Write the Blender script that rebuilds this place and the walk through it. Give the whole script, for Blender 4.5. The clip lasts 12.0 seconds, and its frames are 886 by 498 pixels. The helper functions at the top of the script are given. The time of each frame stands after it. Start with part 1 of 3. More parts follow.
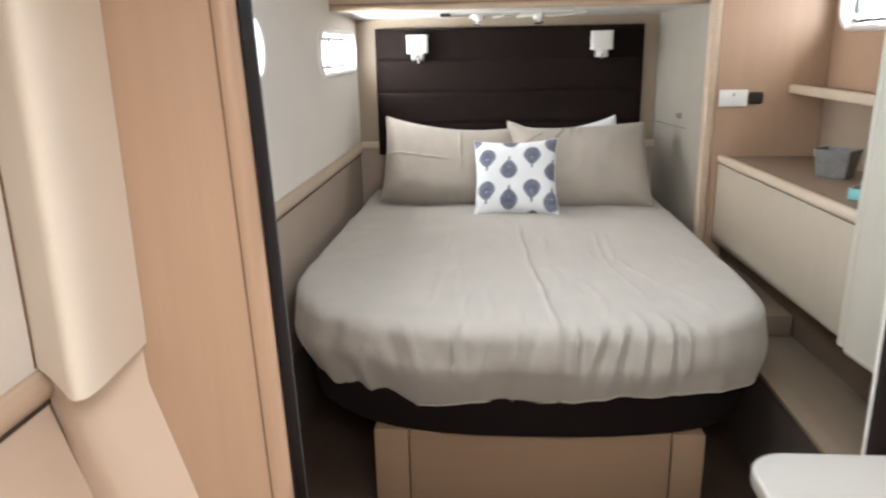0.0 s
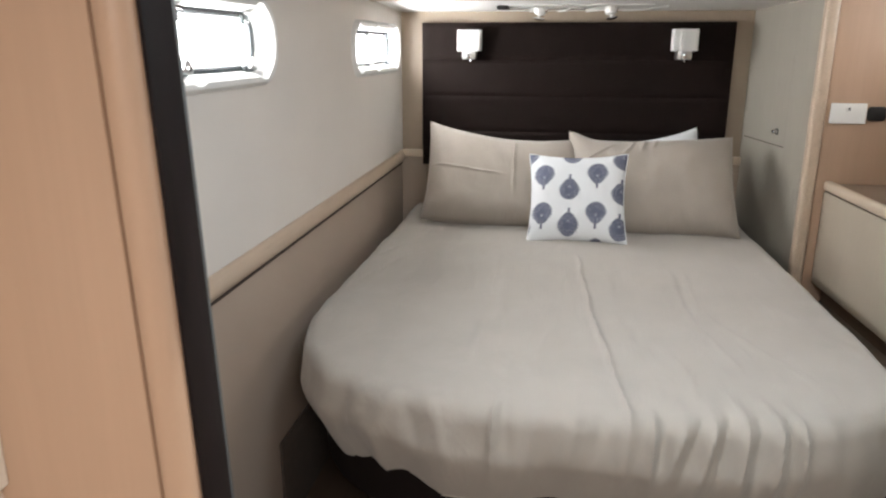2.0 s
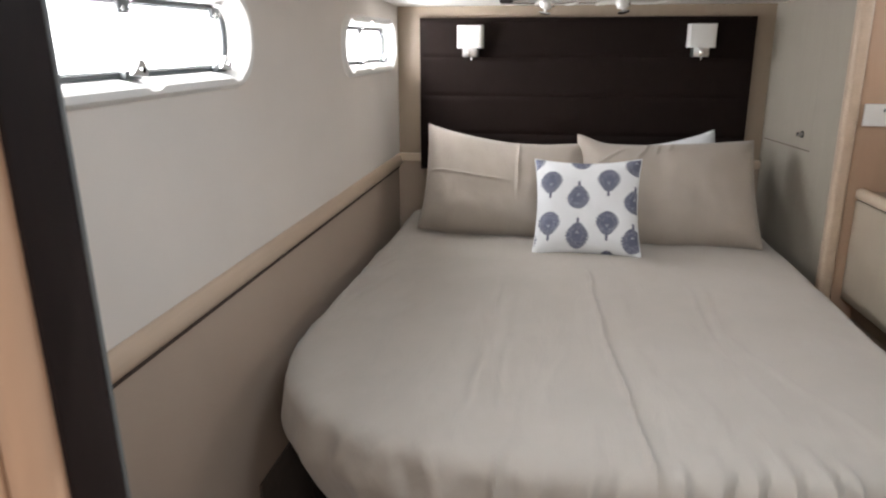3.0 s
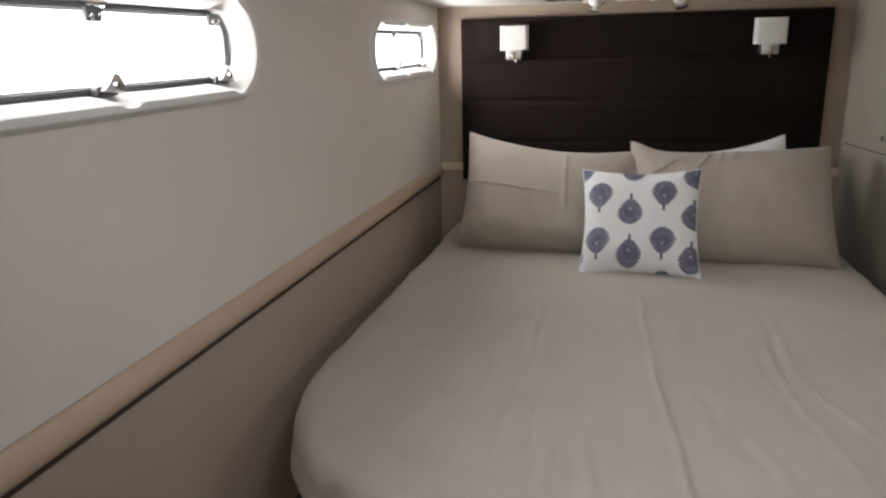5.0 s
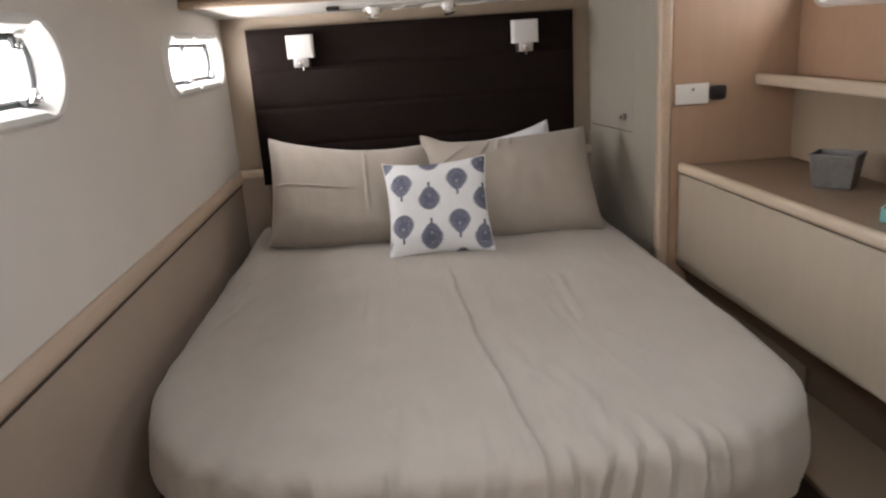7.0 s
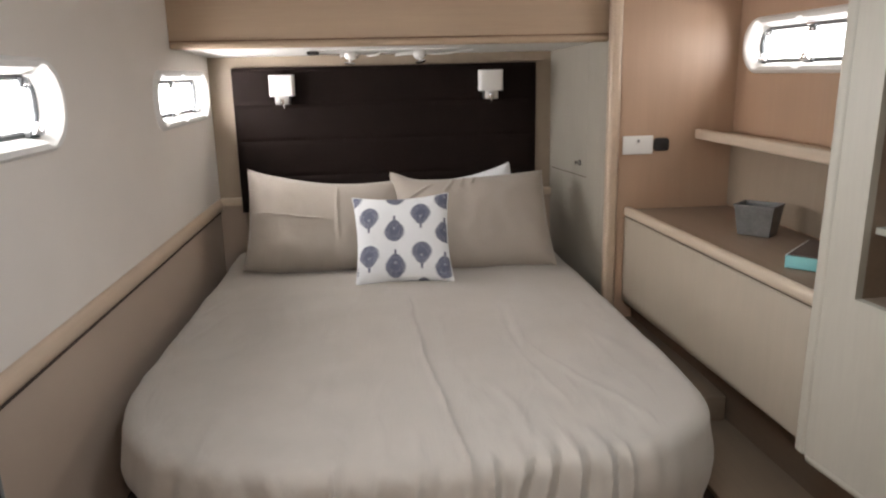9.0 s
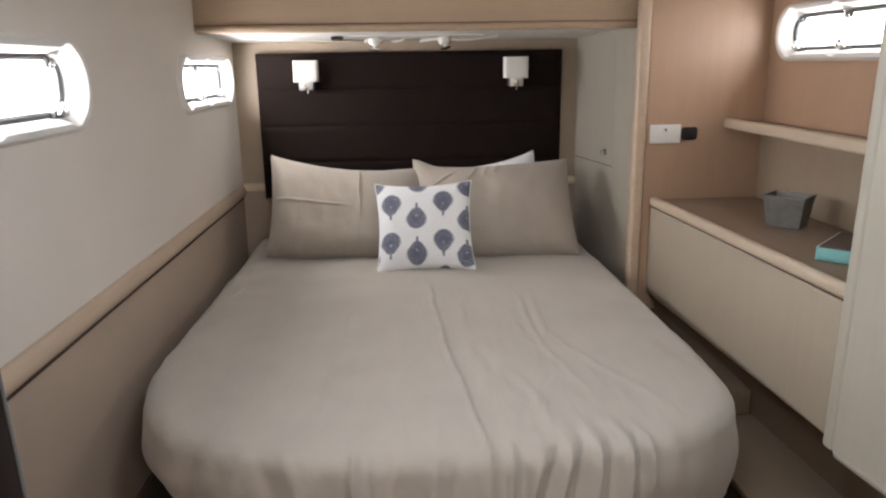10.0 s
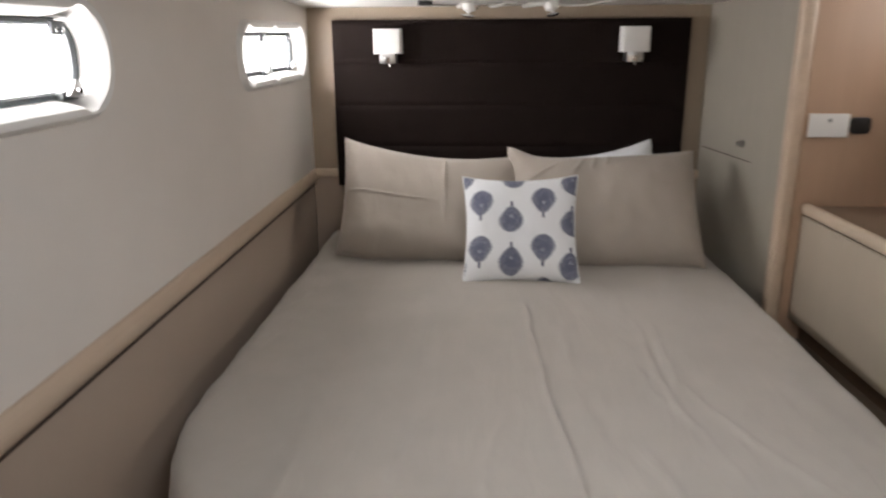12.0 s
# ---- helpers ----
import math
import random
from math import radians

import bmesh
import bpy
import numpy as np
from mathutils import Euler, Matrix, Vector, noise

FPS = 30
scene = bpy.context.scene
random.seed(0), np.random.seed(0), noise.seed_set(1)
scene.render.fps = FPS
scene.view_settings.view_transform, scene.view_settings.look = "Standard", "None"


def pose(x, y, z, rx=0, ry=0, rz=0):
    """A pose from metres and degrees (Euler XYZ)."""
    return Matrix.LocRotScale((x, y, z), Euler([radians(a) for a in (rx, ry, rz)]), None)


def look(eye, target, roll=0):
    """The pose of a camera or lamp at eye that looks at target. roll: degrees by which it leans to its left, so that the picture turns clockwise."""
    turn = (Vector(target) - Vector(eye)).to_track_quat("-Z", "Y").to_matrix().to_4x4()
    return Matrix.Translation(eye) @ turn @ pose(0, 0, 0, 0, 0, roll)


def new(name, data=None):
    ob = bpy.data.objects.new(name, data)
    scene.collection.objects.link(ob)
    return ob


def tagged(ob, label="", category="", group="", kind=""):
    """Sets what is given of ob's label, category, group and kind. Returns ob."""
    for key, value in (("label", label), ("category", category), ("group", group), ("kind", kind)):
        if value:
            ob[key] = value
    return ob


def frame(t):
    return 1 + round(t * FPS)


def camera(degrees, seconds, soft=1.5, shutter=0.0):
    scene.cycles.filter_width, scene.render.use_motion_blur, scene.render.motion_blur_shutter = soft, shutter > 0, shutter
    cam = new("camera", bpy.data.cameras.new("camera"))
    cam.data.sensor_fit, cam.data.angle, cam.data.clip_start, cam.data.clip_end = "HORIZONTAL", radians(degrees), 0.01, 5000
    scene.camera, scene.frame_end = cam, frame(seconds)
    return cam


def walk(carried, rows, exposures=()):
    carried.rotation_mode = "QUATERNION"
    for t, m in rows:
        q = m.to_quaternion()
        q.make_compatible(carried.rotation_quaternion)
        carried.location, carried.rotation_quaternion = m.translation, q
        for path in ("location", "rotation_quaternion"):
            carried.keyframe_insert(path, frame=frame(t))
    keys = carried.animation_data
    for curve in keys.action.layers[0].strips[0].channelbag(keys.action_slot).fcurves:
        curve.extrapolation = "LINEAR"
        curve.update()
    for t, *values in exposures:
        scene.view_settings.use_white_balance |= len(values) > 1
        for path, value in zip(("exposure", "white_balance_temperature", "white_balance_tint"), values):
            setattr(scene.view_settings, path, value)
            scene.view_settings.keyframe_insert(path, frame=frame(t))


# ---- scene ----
cam = camera(63.0, 12.0, soft=2.2, shutter=0.5)
PATH = [
    (0, (0.145, -0.303, 1.443), (-0.007, 1.617, 0.903), -1.1),
    (0.5, (0.098, -0.175, 1.451), (-0.16, 1.729, 0.899), -1.0),
    (1, (0.096, -0.012, 1.438), (-0.241, 1.882, 0.889), -0.7),
    (1.5, (0.134, 0.12, 1.431), (-0.195, 2.016, 0.889), -0.0),
    (2, (0.134, 0.219, 1.437), (-0.163, 2.12, 0.893), 0.1),
    (2.5, (0.105, 0.34, 1.439), (-0.183, 2.243, 0.896), 0.2),
    (4.5, (0.15, 0.671, 1.416), (-0.28, 2.532, 0.822), -1.5),
    (5, (0.159, 0.69, 1.437), (-0.31, 2.557, 0.893), -1.4),
    (5.5, (0.165, 0.738, 1.436), (-0.334, 2.609, 0.933), -1.9),
    (6, (0.169, 0.721, 1.436), (-0.223, 2.602, 0.882), -2.8),
    (6.5, (0.134, 0.63, 1.442), (0.016, 2.541, 0.863), -3.3),
    (7, (0.081, 0.483, 1.453), (0.188, 2.4, 0.894), -3.8),
    (9, (0.151, 0.253, 1.502), (0.313, 2.19, 1.028), -1.3),
    (9.5, (0.156, 0.263, 1.49), (0.266, 2.205, 1.025), -1.2),
    (10, (0.151, 0.271, 1.484), (0.252, 2.205, 0.987), -0.9),
    (10.5, (0.156, 0.292, 1.483), (0.236, 2.22, 0.957), -0.6),
    (11, (0.157, 0.362, 1.482), (0.218, 2.285, 0.937), 0.1),
    (11.5, (0.156, 0.495, 1.478), (0.163, 2.412, 0.907), 0.2),
    (12, (0.103, 0.776, 1.485), (-0.012, 2.69, 0.915), -0.4),
]
walk(cam, [(t, look(eye, target, roll)) for t, eye, target, roll in PATH],
     exposures=[(0.0, 0.14, 6400, 9), (0.5, 0.14, 6400, 9), (1.2, 0.02, 6450, 9), (2.5, -0.20, 6500, 11), (4.5, -0.85, 6700, 14), (5.5, -0.90, 6750, 14), (6.2, -0.90, 6800, 15),
                (7.0, -0.68, 6850, 15), (9.0, -0.44, 6800, 14), (10.5, -0.52, 6750, 14), (12.0, -0.70, 6750, 14)])

# ---- world and large lights ----
FLOOR = -0.10
CEIL = 1.95
world = bpy.data.worlds.new("sky")
scene.world = world
world.use_nodes = True
sky = world.node_tree.nodes.new("ShaderNodeTexSky")
sky.sky_type, sky.sun_disc = "NISHITA", False
sky.sun_elevation, sky.sun_rotation = radians(52), radians(60)
background = world.node_tree.nodes["Background"]
background.inputs["Strength"].default_value = 0.15
world.node_tree.links.new(sky.outputs["Color"], background.inputs["Color"])

sun = new("sun", bpy.data.lights.new("sun", "SUN"))
sun.data.energy, sun.data.angle, sun.data.color = 2.0, radians(0.6), (1, 0.96, 0.9)
sun.matrix_world = look((4.0, 2.0, 6.0), (0, 0, 0))


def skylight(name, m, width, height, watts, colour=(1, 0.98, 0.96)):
    """Daylight entering through an opening; the overhead openings are assumed."""
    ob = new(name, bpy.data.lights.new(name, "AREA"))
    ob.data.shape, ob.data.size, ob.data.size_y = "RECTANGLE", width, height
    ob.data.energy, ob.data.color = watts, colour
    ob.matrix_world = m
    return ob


PORT, STAR, AFT = -0.69, 1.70, 4.07
HULL_T = 0.13
WIN_PORT = [("window_port_near", 1.843, 1.444, 0.91, 0.224), ("window_port_far", 3.555, 1.420, 0.88, 0.220)]
WIN_STAR = ("window_starboard", 2.835, 1.582, 0.89, 0.208)
DAY = (0.97, 0.99, 1.0)
for (_, wy, wz, ww, wh), watts in zip(WIN_PORT, (10.5, 18.0)):
    skylight("daylight_port", look((PORT - 0.072, wy, wz), (0, wy, wz)), ww - 0.06, wh - 0.06, watts, DAY)
skylight("daylight_starboard", look((STAR + 0.072, WIN_STAR[1], WIN_STAR[2]), (0, WIN_STAR[1], WIN_STAR[2])), WIN_STAR[3] - 0.06, WIN_STAR[4] - 0.06, 5.0, DAY)
# Unseen hatch, assumed and added to brighten the foot of the bed.
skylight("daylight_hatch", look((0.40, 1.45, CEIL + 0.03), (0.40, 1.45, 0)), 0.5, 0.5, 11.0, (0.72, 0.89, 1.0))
# Companionway is out of view and assumed; its lamp is added to brighten the passage.
skylight("daylight_companionway", look((0.50, -0.55, CEIL + 0.03), (0.50, -0.55, 0)), 0.9, 0.8, 54, (1.0, 0.98, 0.95))


# ---- materials ----
def material(name, colour, rough=0.5, metal=0.0, vary=0.12, grain=(8, 8, 8), scale=12.0, bump=0.1, fine=180.0, coat=0.0, sheen=0.0, spec=0.5, crumple=0.0):
    """A surface with colour variation at two scales and fine relief."""
    m = bpy.data.materials.new(name)
    m.use_nodes = True
    nodes, links = m.node_tree.nodes, m.node_tree.links
    b = nodes["Principled BSDF"]
    b.inputs["Roughness"].default_value, b.inputs["Metallic"].default_value = rough, metal
    b.inputs["Coat Weight"].default_value = coat
    b.inputs["Sheen Weight"].default_value = sheen
    co = nodes.new("ShaderNodeTexCoord")
    mp = nodes.new("ShaderNodeMapping")
    mp.inputs["Scale"].default_value = [g / 8 for g in grain]
    links.new(co.outputs["Object"], mp.inputs["Vector"])
    n1 = nodes.new("ShaderNodeTexNoise")
    n1.inputs["Scale"].default_value, n1.inputs["Detail"].default_value = scale, 6
    n2 = nodes.new("ShaderNodeTexNoise")
    n2.inputs["Scale"].default_value, n2.inputs["Detail"].default_value = fine, 3
    links.new(mp.outputs["Vector"], n1.inputs["Vector"])
    links.new(mp.outputs["Vector"], n2.inputs["Vector"])
    mix = nodes.new("ShaderNodeMix")
    mix.data_type, mix.blend_type = "FLOAT", "MIX"
    mix.inputs[0].default_value = 0.4
    links.new(n1.outputs["Fac"], mix.inputs[2])
    links.new(n2.outputs["Fac"], mix.inputs[3])
    ramp = nodes.new("ShaderNodeValToRGB")
    lo = [c * (1 - vary) for c in colour]
    hi = [min(1, c * (1 + vary)) for c in colour]
    ramp.color_ramp.elements[0].color, ramp.color_ramp.elements[0].position = (*lo, 1), 0.3
    ramp.color_ramp.elements[1].color, ramp.color_ramp.elements[1].position = (*hi, 1), 0.7
    links.new(mix.outputs[0], ramp.inputs["Fac"])
    links.new(ramp.outputs["Color"], b.inputs["Base Color"])
    rr = nodes.new("ShaderNodeMapRange")
    rr.inputs["To Min"].default_value, rr.inputs["To Max"].default_value = max(0, rough - 0.06), min(1, rough + 0.06)
    links.new(n1.outputs["Fac"], rr.inputs["Value"])
    links.new(rr.outputs["Result"], b.inputs["Roughness"])
    b.inputs["Specular IOR Level"].default_value = spec
    bp = nodes.new("ShaderNodeBump")
    bp.inputs["Strength"].default_value, bp.inputs["Distance"].default_value = bump, 0.002
    links.new(n2.outputs["Fac"], bp.inputs["Height"])
    if crumple:
        mp2 = nodes.new("ShaderNodeMapping")
        mp2.inputs["Scale"].default_value, mp2.inputs["Rotation"].default_value = (1.0, 0.32, 0.6), (0, 0, 0.15)
        n3 = nodes.new("ShaderNodeTexNoise")
        n3.inputs["Scale"].default_value, n3.inputs["Detail"].default_value, n3.inputs["Distortion"].default_value = 9, 4, 0.6
        links.new(co.outputs["Object"], mp2.inputs["Vector"])
        links.new(mp2.outputs["Vector"], n3.inputs["Vector"])
        bp2 = nodes.new("ShaderNodeBump")
        bp2.inputs["Strength"].default_value, bp2.inputs["Distance"].default_value = crumple, 0.012
        links.new(n3.outputs["Fac"], bp2.inputs["Height"])
        links.new(bp2.outputs["Normal"], bp.inputs["Normal"])
    links.new(bp.outputs["Normal"], b.inputs["Normal"])
    return m


OAK = material("pale_oak_veneer", (0.45, 0.302, 0.208), 0.42, vary=0.04, grain=(60, 60, 3), scale=3.0, fine=14, bump=0.05)
OAK_FLAT = material("pale_oak_veneer_lengthwise", (0.47, 0.35, 0.25), 0.42, vary=0.07, grain=(3, 60, 60), scale=3.0, fine=14, bump=0.05)
PORT_RAIL = material("reddish_oak_rail", (0.53, 0.41, 0.308), 0.38, vary=0.08, grain=(60, 3, 60), scale=3.0, fine=14, bump=0.05)
OAK_RAIL = material("pale_oak_rail", (0.60, 0.49, 0.38), 0.38, vary=0.09, grain=(60, 3, 60), scale=3.0, fine=14, bump=0.05)
# Dark brown takes in the shade of the recess under the desk.
RECESS_SHADE = material("brown_laminate", (0.165, 0.115, 0.078), 0.55, vary=0.08, grain=(40, 4, 40), scale=4, fine=20, bump=0.05)
DESK_TOP = material("brown_oak_desk_top", (0.275, 0.197, 0.142), 0.45, vary=0.10, grain=(60, 3, 60), scale=3.0, fine=14, bump=0.05)
PANEL = material("beige_laminate", (0.45, 0.385, 0.305), 0.5, vary=0.04, grain=(40, 40, 4), scale=4, fine=20, bump=0.04)
# Beige laminate made paler and cooler; the light from overhead is in the colour.
LOCKER_FACE_LIT = material("pale_grey_laminate_face", (0.50, 0.465, 0.395), 0.45, vary=0.05, grain=(40, 40, 4), scale=4, fine=20, bump=0.04)
# Grey-beige laminate, lowered in colour for the shade beside the pillows.
LOCKER_SIDE_SHADED = material("grey_beige_laminate", (0.355, 0.322, 0.27), 0.5, vary=0.05, grain=(40, 40, 4), scale=4, fine=20, bump=0.04)
# Tan kept darker to take in the shade beside the headboard.
AFT_WALL = material("tan_laminate", (0.34, 0.268, 0.202), 0.5, vary=0.05, grain=(40, 40, 4), scale=4, fine=20, bump=0.04)
HULL = material("warm_white_vinyl", (0.74, 0.69, 0.64), 0.6, vary=0.035, scale=4, fine=300, bump=0.08)
HULL_LOW = material("beige_vinyl", (0.42, 0.335, 0.27), 0.6, vary=0.05, scale=4, fine=300, bump=0.08)
CREAM = material("cream_padded_vinyl", (0.72, 0.645, 0.555), 0.5, vary=0.03, scale=4, fine=300, bump=0.06)
# Beige made browner than the cream to carry shade on the sloping lining.
LOW_FAIRING = material("beige_padded_vinyl", (0.60, 0.48, 0.385), 0.5, vary=0.03, scale=4, fine=300, bump=0.06)
OAK_GROOVE = material("oak_groove", (0.22, 0.13, 0.08), 0.7, vary=0.1)
# Step's tan is lowered for the shade on the riser.
TREAD = material("tan_step_laminate", (0.215, 0.155, 0.108), 0.5, vary=0.08, grain=(60, 3, 60), scale=3.0, fine=14, bump=0.05)
SATIN = material("satin_chrome", (0.72, 0.72, 0.72), 0.3, metal=1.0, vary=0.03, bump=0.02)
GROOVE = material("dark_groove", (0.06, 0.04, 0.03), 0.7, vary=0.1)
WENGE = material("dark_brown_edge_strip", (0.012, 0.008, 0.0075), 0.6, spec=0.12, vary=0.15, grain=(60, 60, 3), scale=3, fine=14)
LEATHER = material("dark_brown_leather", (0.0125, 0.0078, 0.0068), 0.62, vary=0.15, scale=10, fine=260, bump=0.2, spec=0.06)
BASE_CLOTH = material("dark_brown_cloth", (0.010, 0.0065, 0.006), 0.9, vary=0.2, scale=20, fine=400, bump=0.3, spec=0.15)
LINEN = material("taupe_linen", (0.418, 0.381, 0.336), 0.8, vary=0.05, scale=9, fine=420, bump=0.22, sheen=0.25, crumple=0.75)
PILLOW_LINEN = material("taupe_pillow_linen", (0.365, 0.318, 0.274), 0.8, vary=0.05, scale=9, fine=420, bump=0.22, sheen=0.25, crumple=0.55)
COTTON = material("white_cotton", (0.80, 0.82, 0.84), 0.85, vary=0.03, scale=20, fine=500, bump=0.2)
INDIGO = material("slate_blue_print", (0.125, 0.135, 0.20), 0.85, vary=0.25, scale=60, fine=500, bump=0.2)
INDIGO_PALE = material("pale_slate_print", (0.46, 0.48, 0.53), 0.85, vary=0.2, scale=60, fine=500, bump=0.2)
WHITE = material("white_gelcoat", (0.80, 0.79, 0.77), 0.35, vary=0.02, scale=3, bump=0.02)
COUNTER = material("pale_grey_laminate", (0.40, 0.385, 0.36), 0.4, vary=0.03, scale=6, bump=0.03)
WHITE_LINER = material("white_headliner", (0.78, 0.76, 0.73), 0.6, vary=0.02, scale=3, fine=300, bump=0.06)
SHADE = material("white_lampshade_fabric", (0.80, 0.79, 0.77), 0.8, vary=0.02, scale=30, fine=500, bump=0.15)
PLASTIC = material("white_plastic", (0.80, 0.79, 0.76), 0.35, vary=0.02, bump=0.02)
BLACK = material("black_plastic", (0.015, 0.014, 0.014), 0.4, vary=0.1, bump=0.03)
GREY_FRAME = material("grey_anodised_frame", (0.14, 0.15, 0.155), 0.35, metal=0.5, vary=0.08, bump=0.03)
CHROME = material("chrome", (0.75, 0.75, 0.76), 0.12, metal=1.0, vary=0.03, bump=0.01)
ZINC = material("grey_zinc", (0.20, 0.195, 0.19), 0.5, metal=0.3, vary=0.25, scale=18, fine=120, bump=0.15)
TURQUOISE = material("turquoise_card", (0.25, 0.60, 0.60), 0.5, vary=0.05)
DARK_CARD = material("dark_brown_card", (0.10, 0.07, 0.06), 0.5, vary=0.1)
# Oak darkened to hold the shade under the duvet's overhang.
BASE_OAK_SHADED = material("honey_oak_veneer", (0.27, 0.172, 0.108), 0.5, vary=0.07, grain=(3, 60, 60), scale=3.0, fine=14, bump=0.05)
FLOOR_WOOD = material("dark_brown_sole_boards", (0.065, 0.041, 0.029), 0.4, vary=0.2, grain=(60, 3, 60), scale=3, fine=14, bump=0.06)
# Carpet on the step's side; on the hull side its dark colour stands for shade.
CARPET_AND_SHADE = material("grey_brown_carpet", (0.075, 0.056, 0.045), 0.95, vary=0.2, scale=40, fine=500, bump=0.4)

GLASS = bpy.data.materials.new("window_glass")
GLASS.use_nodes = True
g = GLASS.node_tree.nodes["Principled BSDF"]
g.inputs["Transmission Weight"].default_value, g.inputs["Roughness"].default_value, g.inputs["IOR"].default_value = 1.0, 0.02, 1.1


# ---- mesh helpers ----
def finish(name, bm, mat, parent=None, smooth=True, label=""):
    me = bpy.data.meshes.new(name)
    bmesh.ops.recalc_face_normals(bm, faces=bm.faces)
    bm.to_mesh(me)
    bm.free()
    for m in (mat if isinstance(mat, (list, tuple)) else [mat]):
        me.materials.append(m)
    if smooth:
        me.shade_smooth()
        me.set_sharp_from_angle(angle=radians(38))
    ob = new(name, me)
    ob.parent = parent
    if label:
        tagged(ob, label)
    return ob


def part(name, bm, mat, parent, label="", smooth=True):
    return finish(name, bm, mat, parent, smooth, label)


def thing(name, label, category, group="", at=(0, 0, 0), m=None):
    ob = new(name)
    ob.empty_display_size = 0.05
    ob.matrix_world = m if m else Matrix.Translation(at)
    return tagged(ob, label, category, group)


def structure(name, bm, mat, smooth=True, label=""):
    return tagged(finish(name, bm, mat, None, smooth), label, kind="structure")


def box(x0, x1, y0, y1, z0, z1, bevel=0.0, segments=2):
    b = bmesh.new()
    bmesh.ops.create_cube(b, size=1)
    for v in b.verts:
        v.co = Vector(((x0 + x1) / 2 + v.co.x * (x1 - x0), (y0 + y1) / 2 + v.co.y * (y1 - y0), (z0 + z1) / 2 + v.co.z * (z1 - z0)))
    if bevel:
        bmesh.ops.bevel(b, geom=b.edges[:], offset=bevel, segments=segments, profile=0.5, affect="EDGES")
    return b


def prism(outline, z0, z1, bevel=0.0, segments=2):
    """An upright solid over a plan outline."""
    b = bmesh.new()
    f = b.faces.new([b.verts.new((x, y, z0)) for x, y in outline])
    up = bmesh.ops.extrude_face_region(b, geom=[f])
    for v in up["geom"]:
        if isinstance(v, bmesh.types.BMVert):
            v.co.z = z1
    if bevel:
        bmesh.ops.bevel(b, geom=b.edges[:], offset=bevel, segments=segments, profile=0.5, affect="EDGES")
    return b


def tube(points, radius, sides=10, closed=False):
    """A round bar along points."""
    b = bmesh.new()
    pts = [Vector(p) for p in points]
    rings = []
    n = len(pts)
    for i, p in enumerate(pts):
        a = pts[(i - 1) % n] if closed or i > 0 else p
        c = pts[(i + 1) % n] if closed or i < n - 1 else p
        d = (c - a).normalized()
        side = d.cross(Vector((0, 0, 1)))
        if side.length < 1e-3:
            side = d.cross(Vector((0, 1, 0)))
        side.normalize()
        up = side.cross(d)
        rings.append([b.verts.new(p + radius * (math.cos(t) * side + math.sin(t) * up)) for t in [2 * math.pi * k / sides for k in range(sides)]])
    for i in range(n if closed else n - 1):
        r, s = rings[i], rings[(i + 1) % n]
        for k in range(sides):
            b.faces.new((r[k], r[(k + 1) % sides], s[(k + 1) % sides], s[k]))
    if not closed:
        b.faces.new(rings[0])
        b.faces.new(rings[-1])
    return b


def lathe(profile, sides=20, m=None):
    """A turned solid about z from (radius, z) pairs."""
    b = bmesh.new()
    rings = [[b.verts.new((r * math.cos(2 * math.pi * k / sides), r * math.sin(2 * math.pi * k / sides), z)) for k in range(sides)] for r, z in profile]
    for r, s in zip(rings, rings[1:]):
        for k in range(sides):
            b.faces.new((r[k], r[(k + 1) % sides], s[(k + 1) % sides], s[k]))
    b.faces.new(rings[0])
    b.faces.new(rings[-1])
    if m:
        b.transform(m)
    return b


def rounded(cy, cz, w, h, r, n=8):
    """A rounded rectangle outline as (a, b) pairs."""
    pts = []
    for sx, sy, a0 in ((1, 1, 0), (-1, 1, 90), (-1, -1, 180), (1, -1, 270)):
        for k in range(n + 1):
            t = radians(a0 + 90 * k / n)
            pts.append((cy + sx * (w / 2 - r) + r * math.cos(t), cz + sy * (h / 2 - r) + r * math.sin(t)))
    return pts


def sheet_with_holes(outline, holes, place, depth):
    """A slab over a 2D outline with holes cut through it; place maps (a, b, d) to the world."""
    b = bmesh.new()
    edges = []
    for loop in [outline] + holes:
        vs = [b.verts.new((p[0], p[1], 0)) for p in loop]
        edges += [b.edges.new((vs[i], vs[(i + 1) % len(vs)])) for i in range(len(vs))]
    filled = bmesh.ops.triangle_fill(b, use_beauty=True, use_dissolve=False, edges=edges)
    faces = [f for f in filled["geom"] if isinstance(f, bmesh.types.BMFace)]
    up = bmesh.ops.extrude_face_region(b, geom=faces)
    for v in up["geom"]:
        if isinstance(v, bmesh.types.BMVert):
            v.co.z = depth
    for v in b.verts:
        v.co = Vector(place(*v.co))
    return b


def ring(outlines, place):
    """Skin through a run of outlines, each a list of (a, b) with a depth."""
    b = bmesh.new()
    rings = [[b.verts.new(place(p[0], p[1], d)) for p in pts] for pts, d in outlines]
    n = len(rings[0])
    for r, s in zip(rings, rings[1:]):
        for k in range(n):
            b.faces.new((r[k], r[(k + 1) % n], s[(k + 1) % n], s[k]))
    return b


# ---- the shell ----
BULK = 0.90          # near bulkhead with the doorway
NEAR = -1.6          # end of the passage

structure("floor", box(PORT - 0.1, STAR + 0.2, NEAR - 0.1, AFT + 0.1, FLOOR - 0.06, FLOOR), FLOOR_WOOD)
# Unseen ceiling openings, assumed for the two added overhead lamps.
assumed_hatch = rounded(0.40, 1.45, 0.52, 0.52, 0.06)
assumed_companionway = rounded(0.50, -0.55, 0.92, 0.82, 0.06)
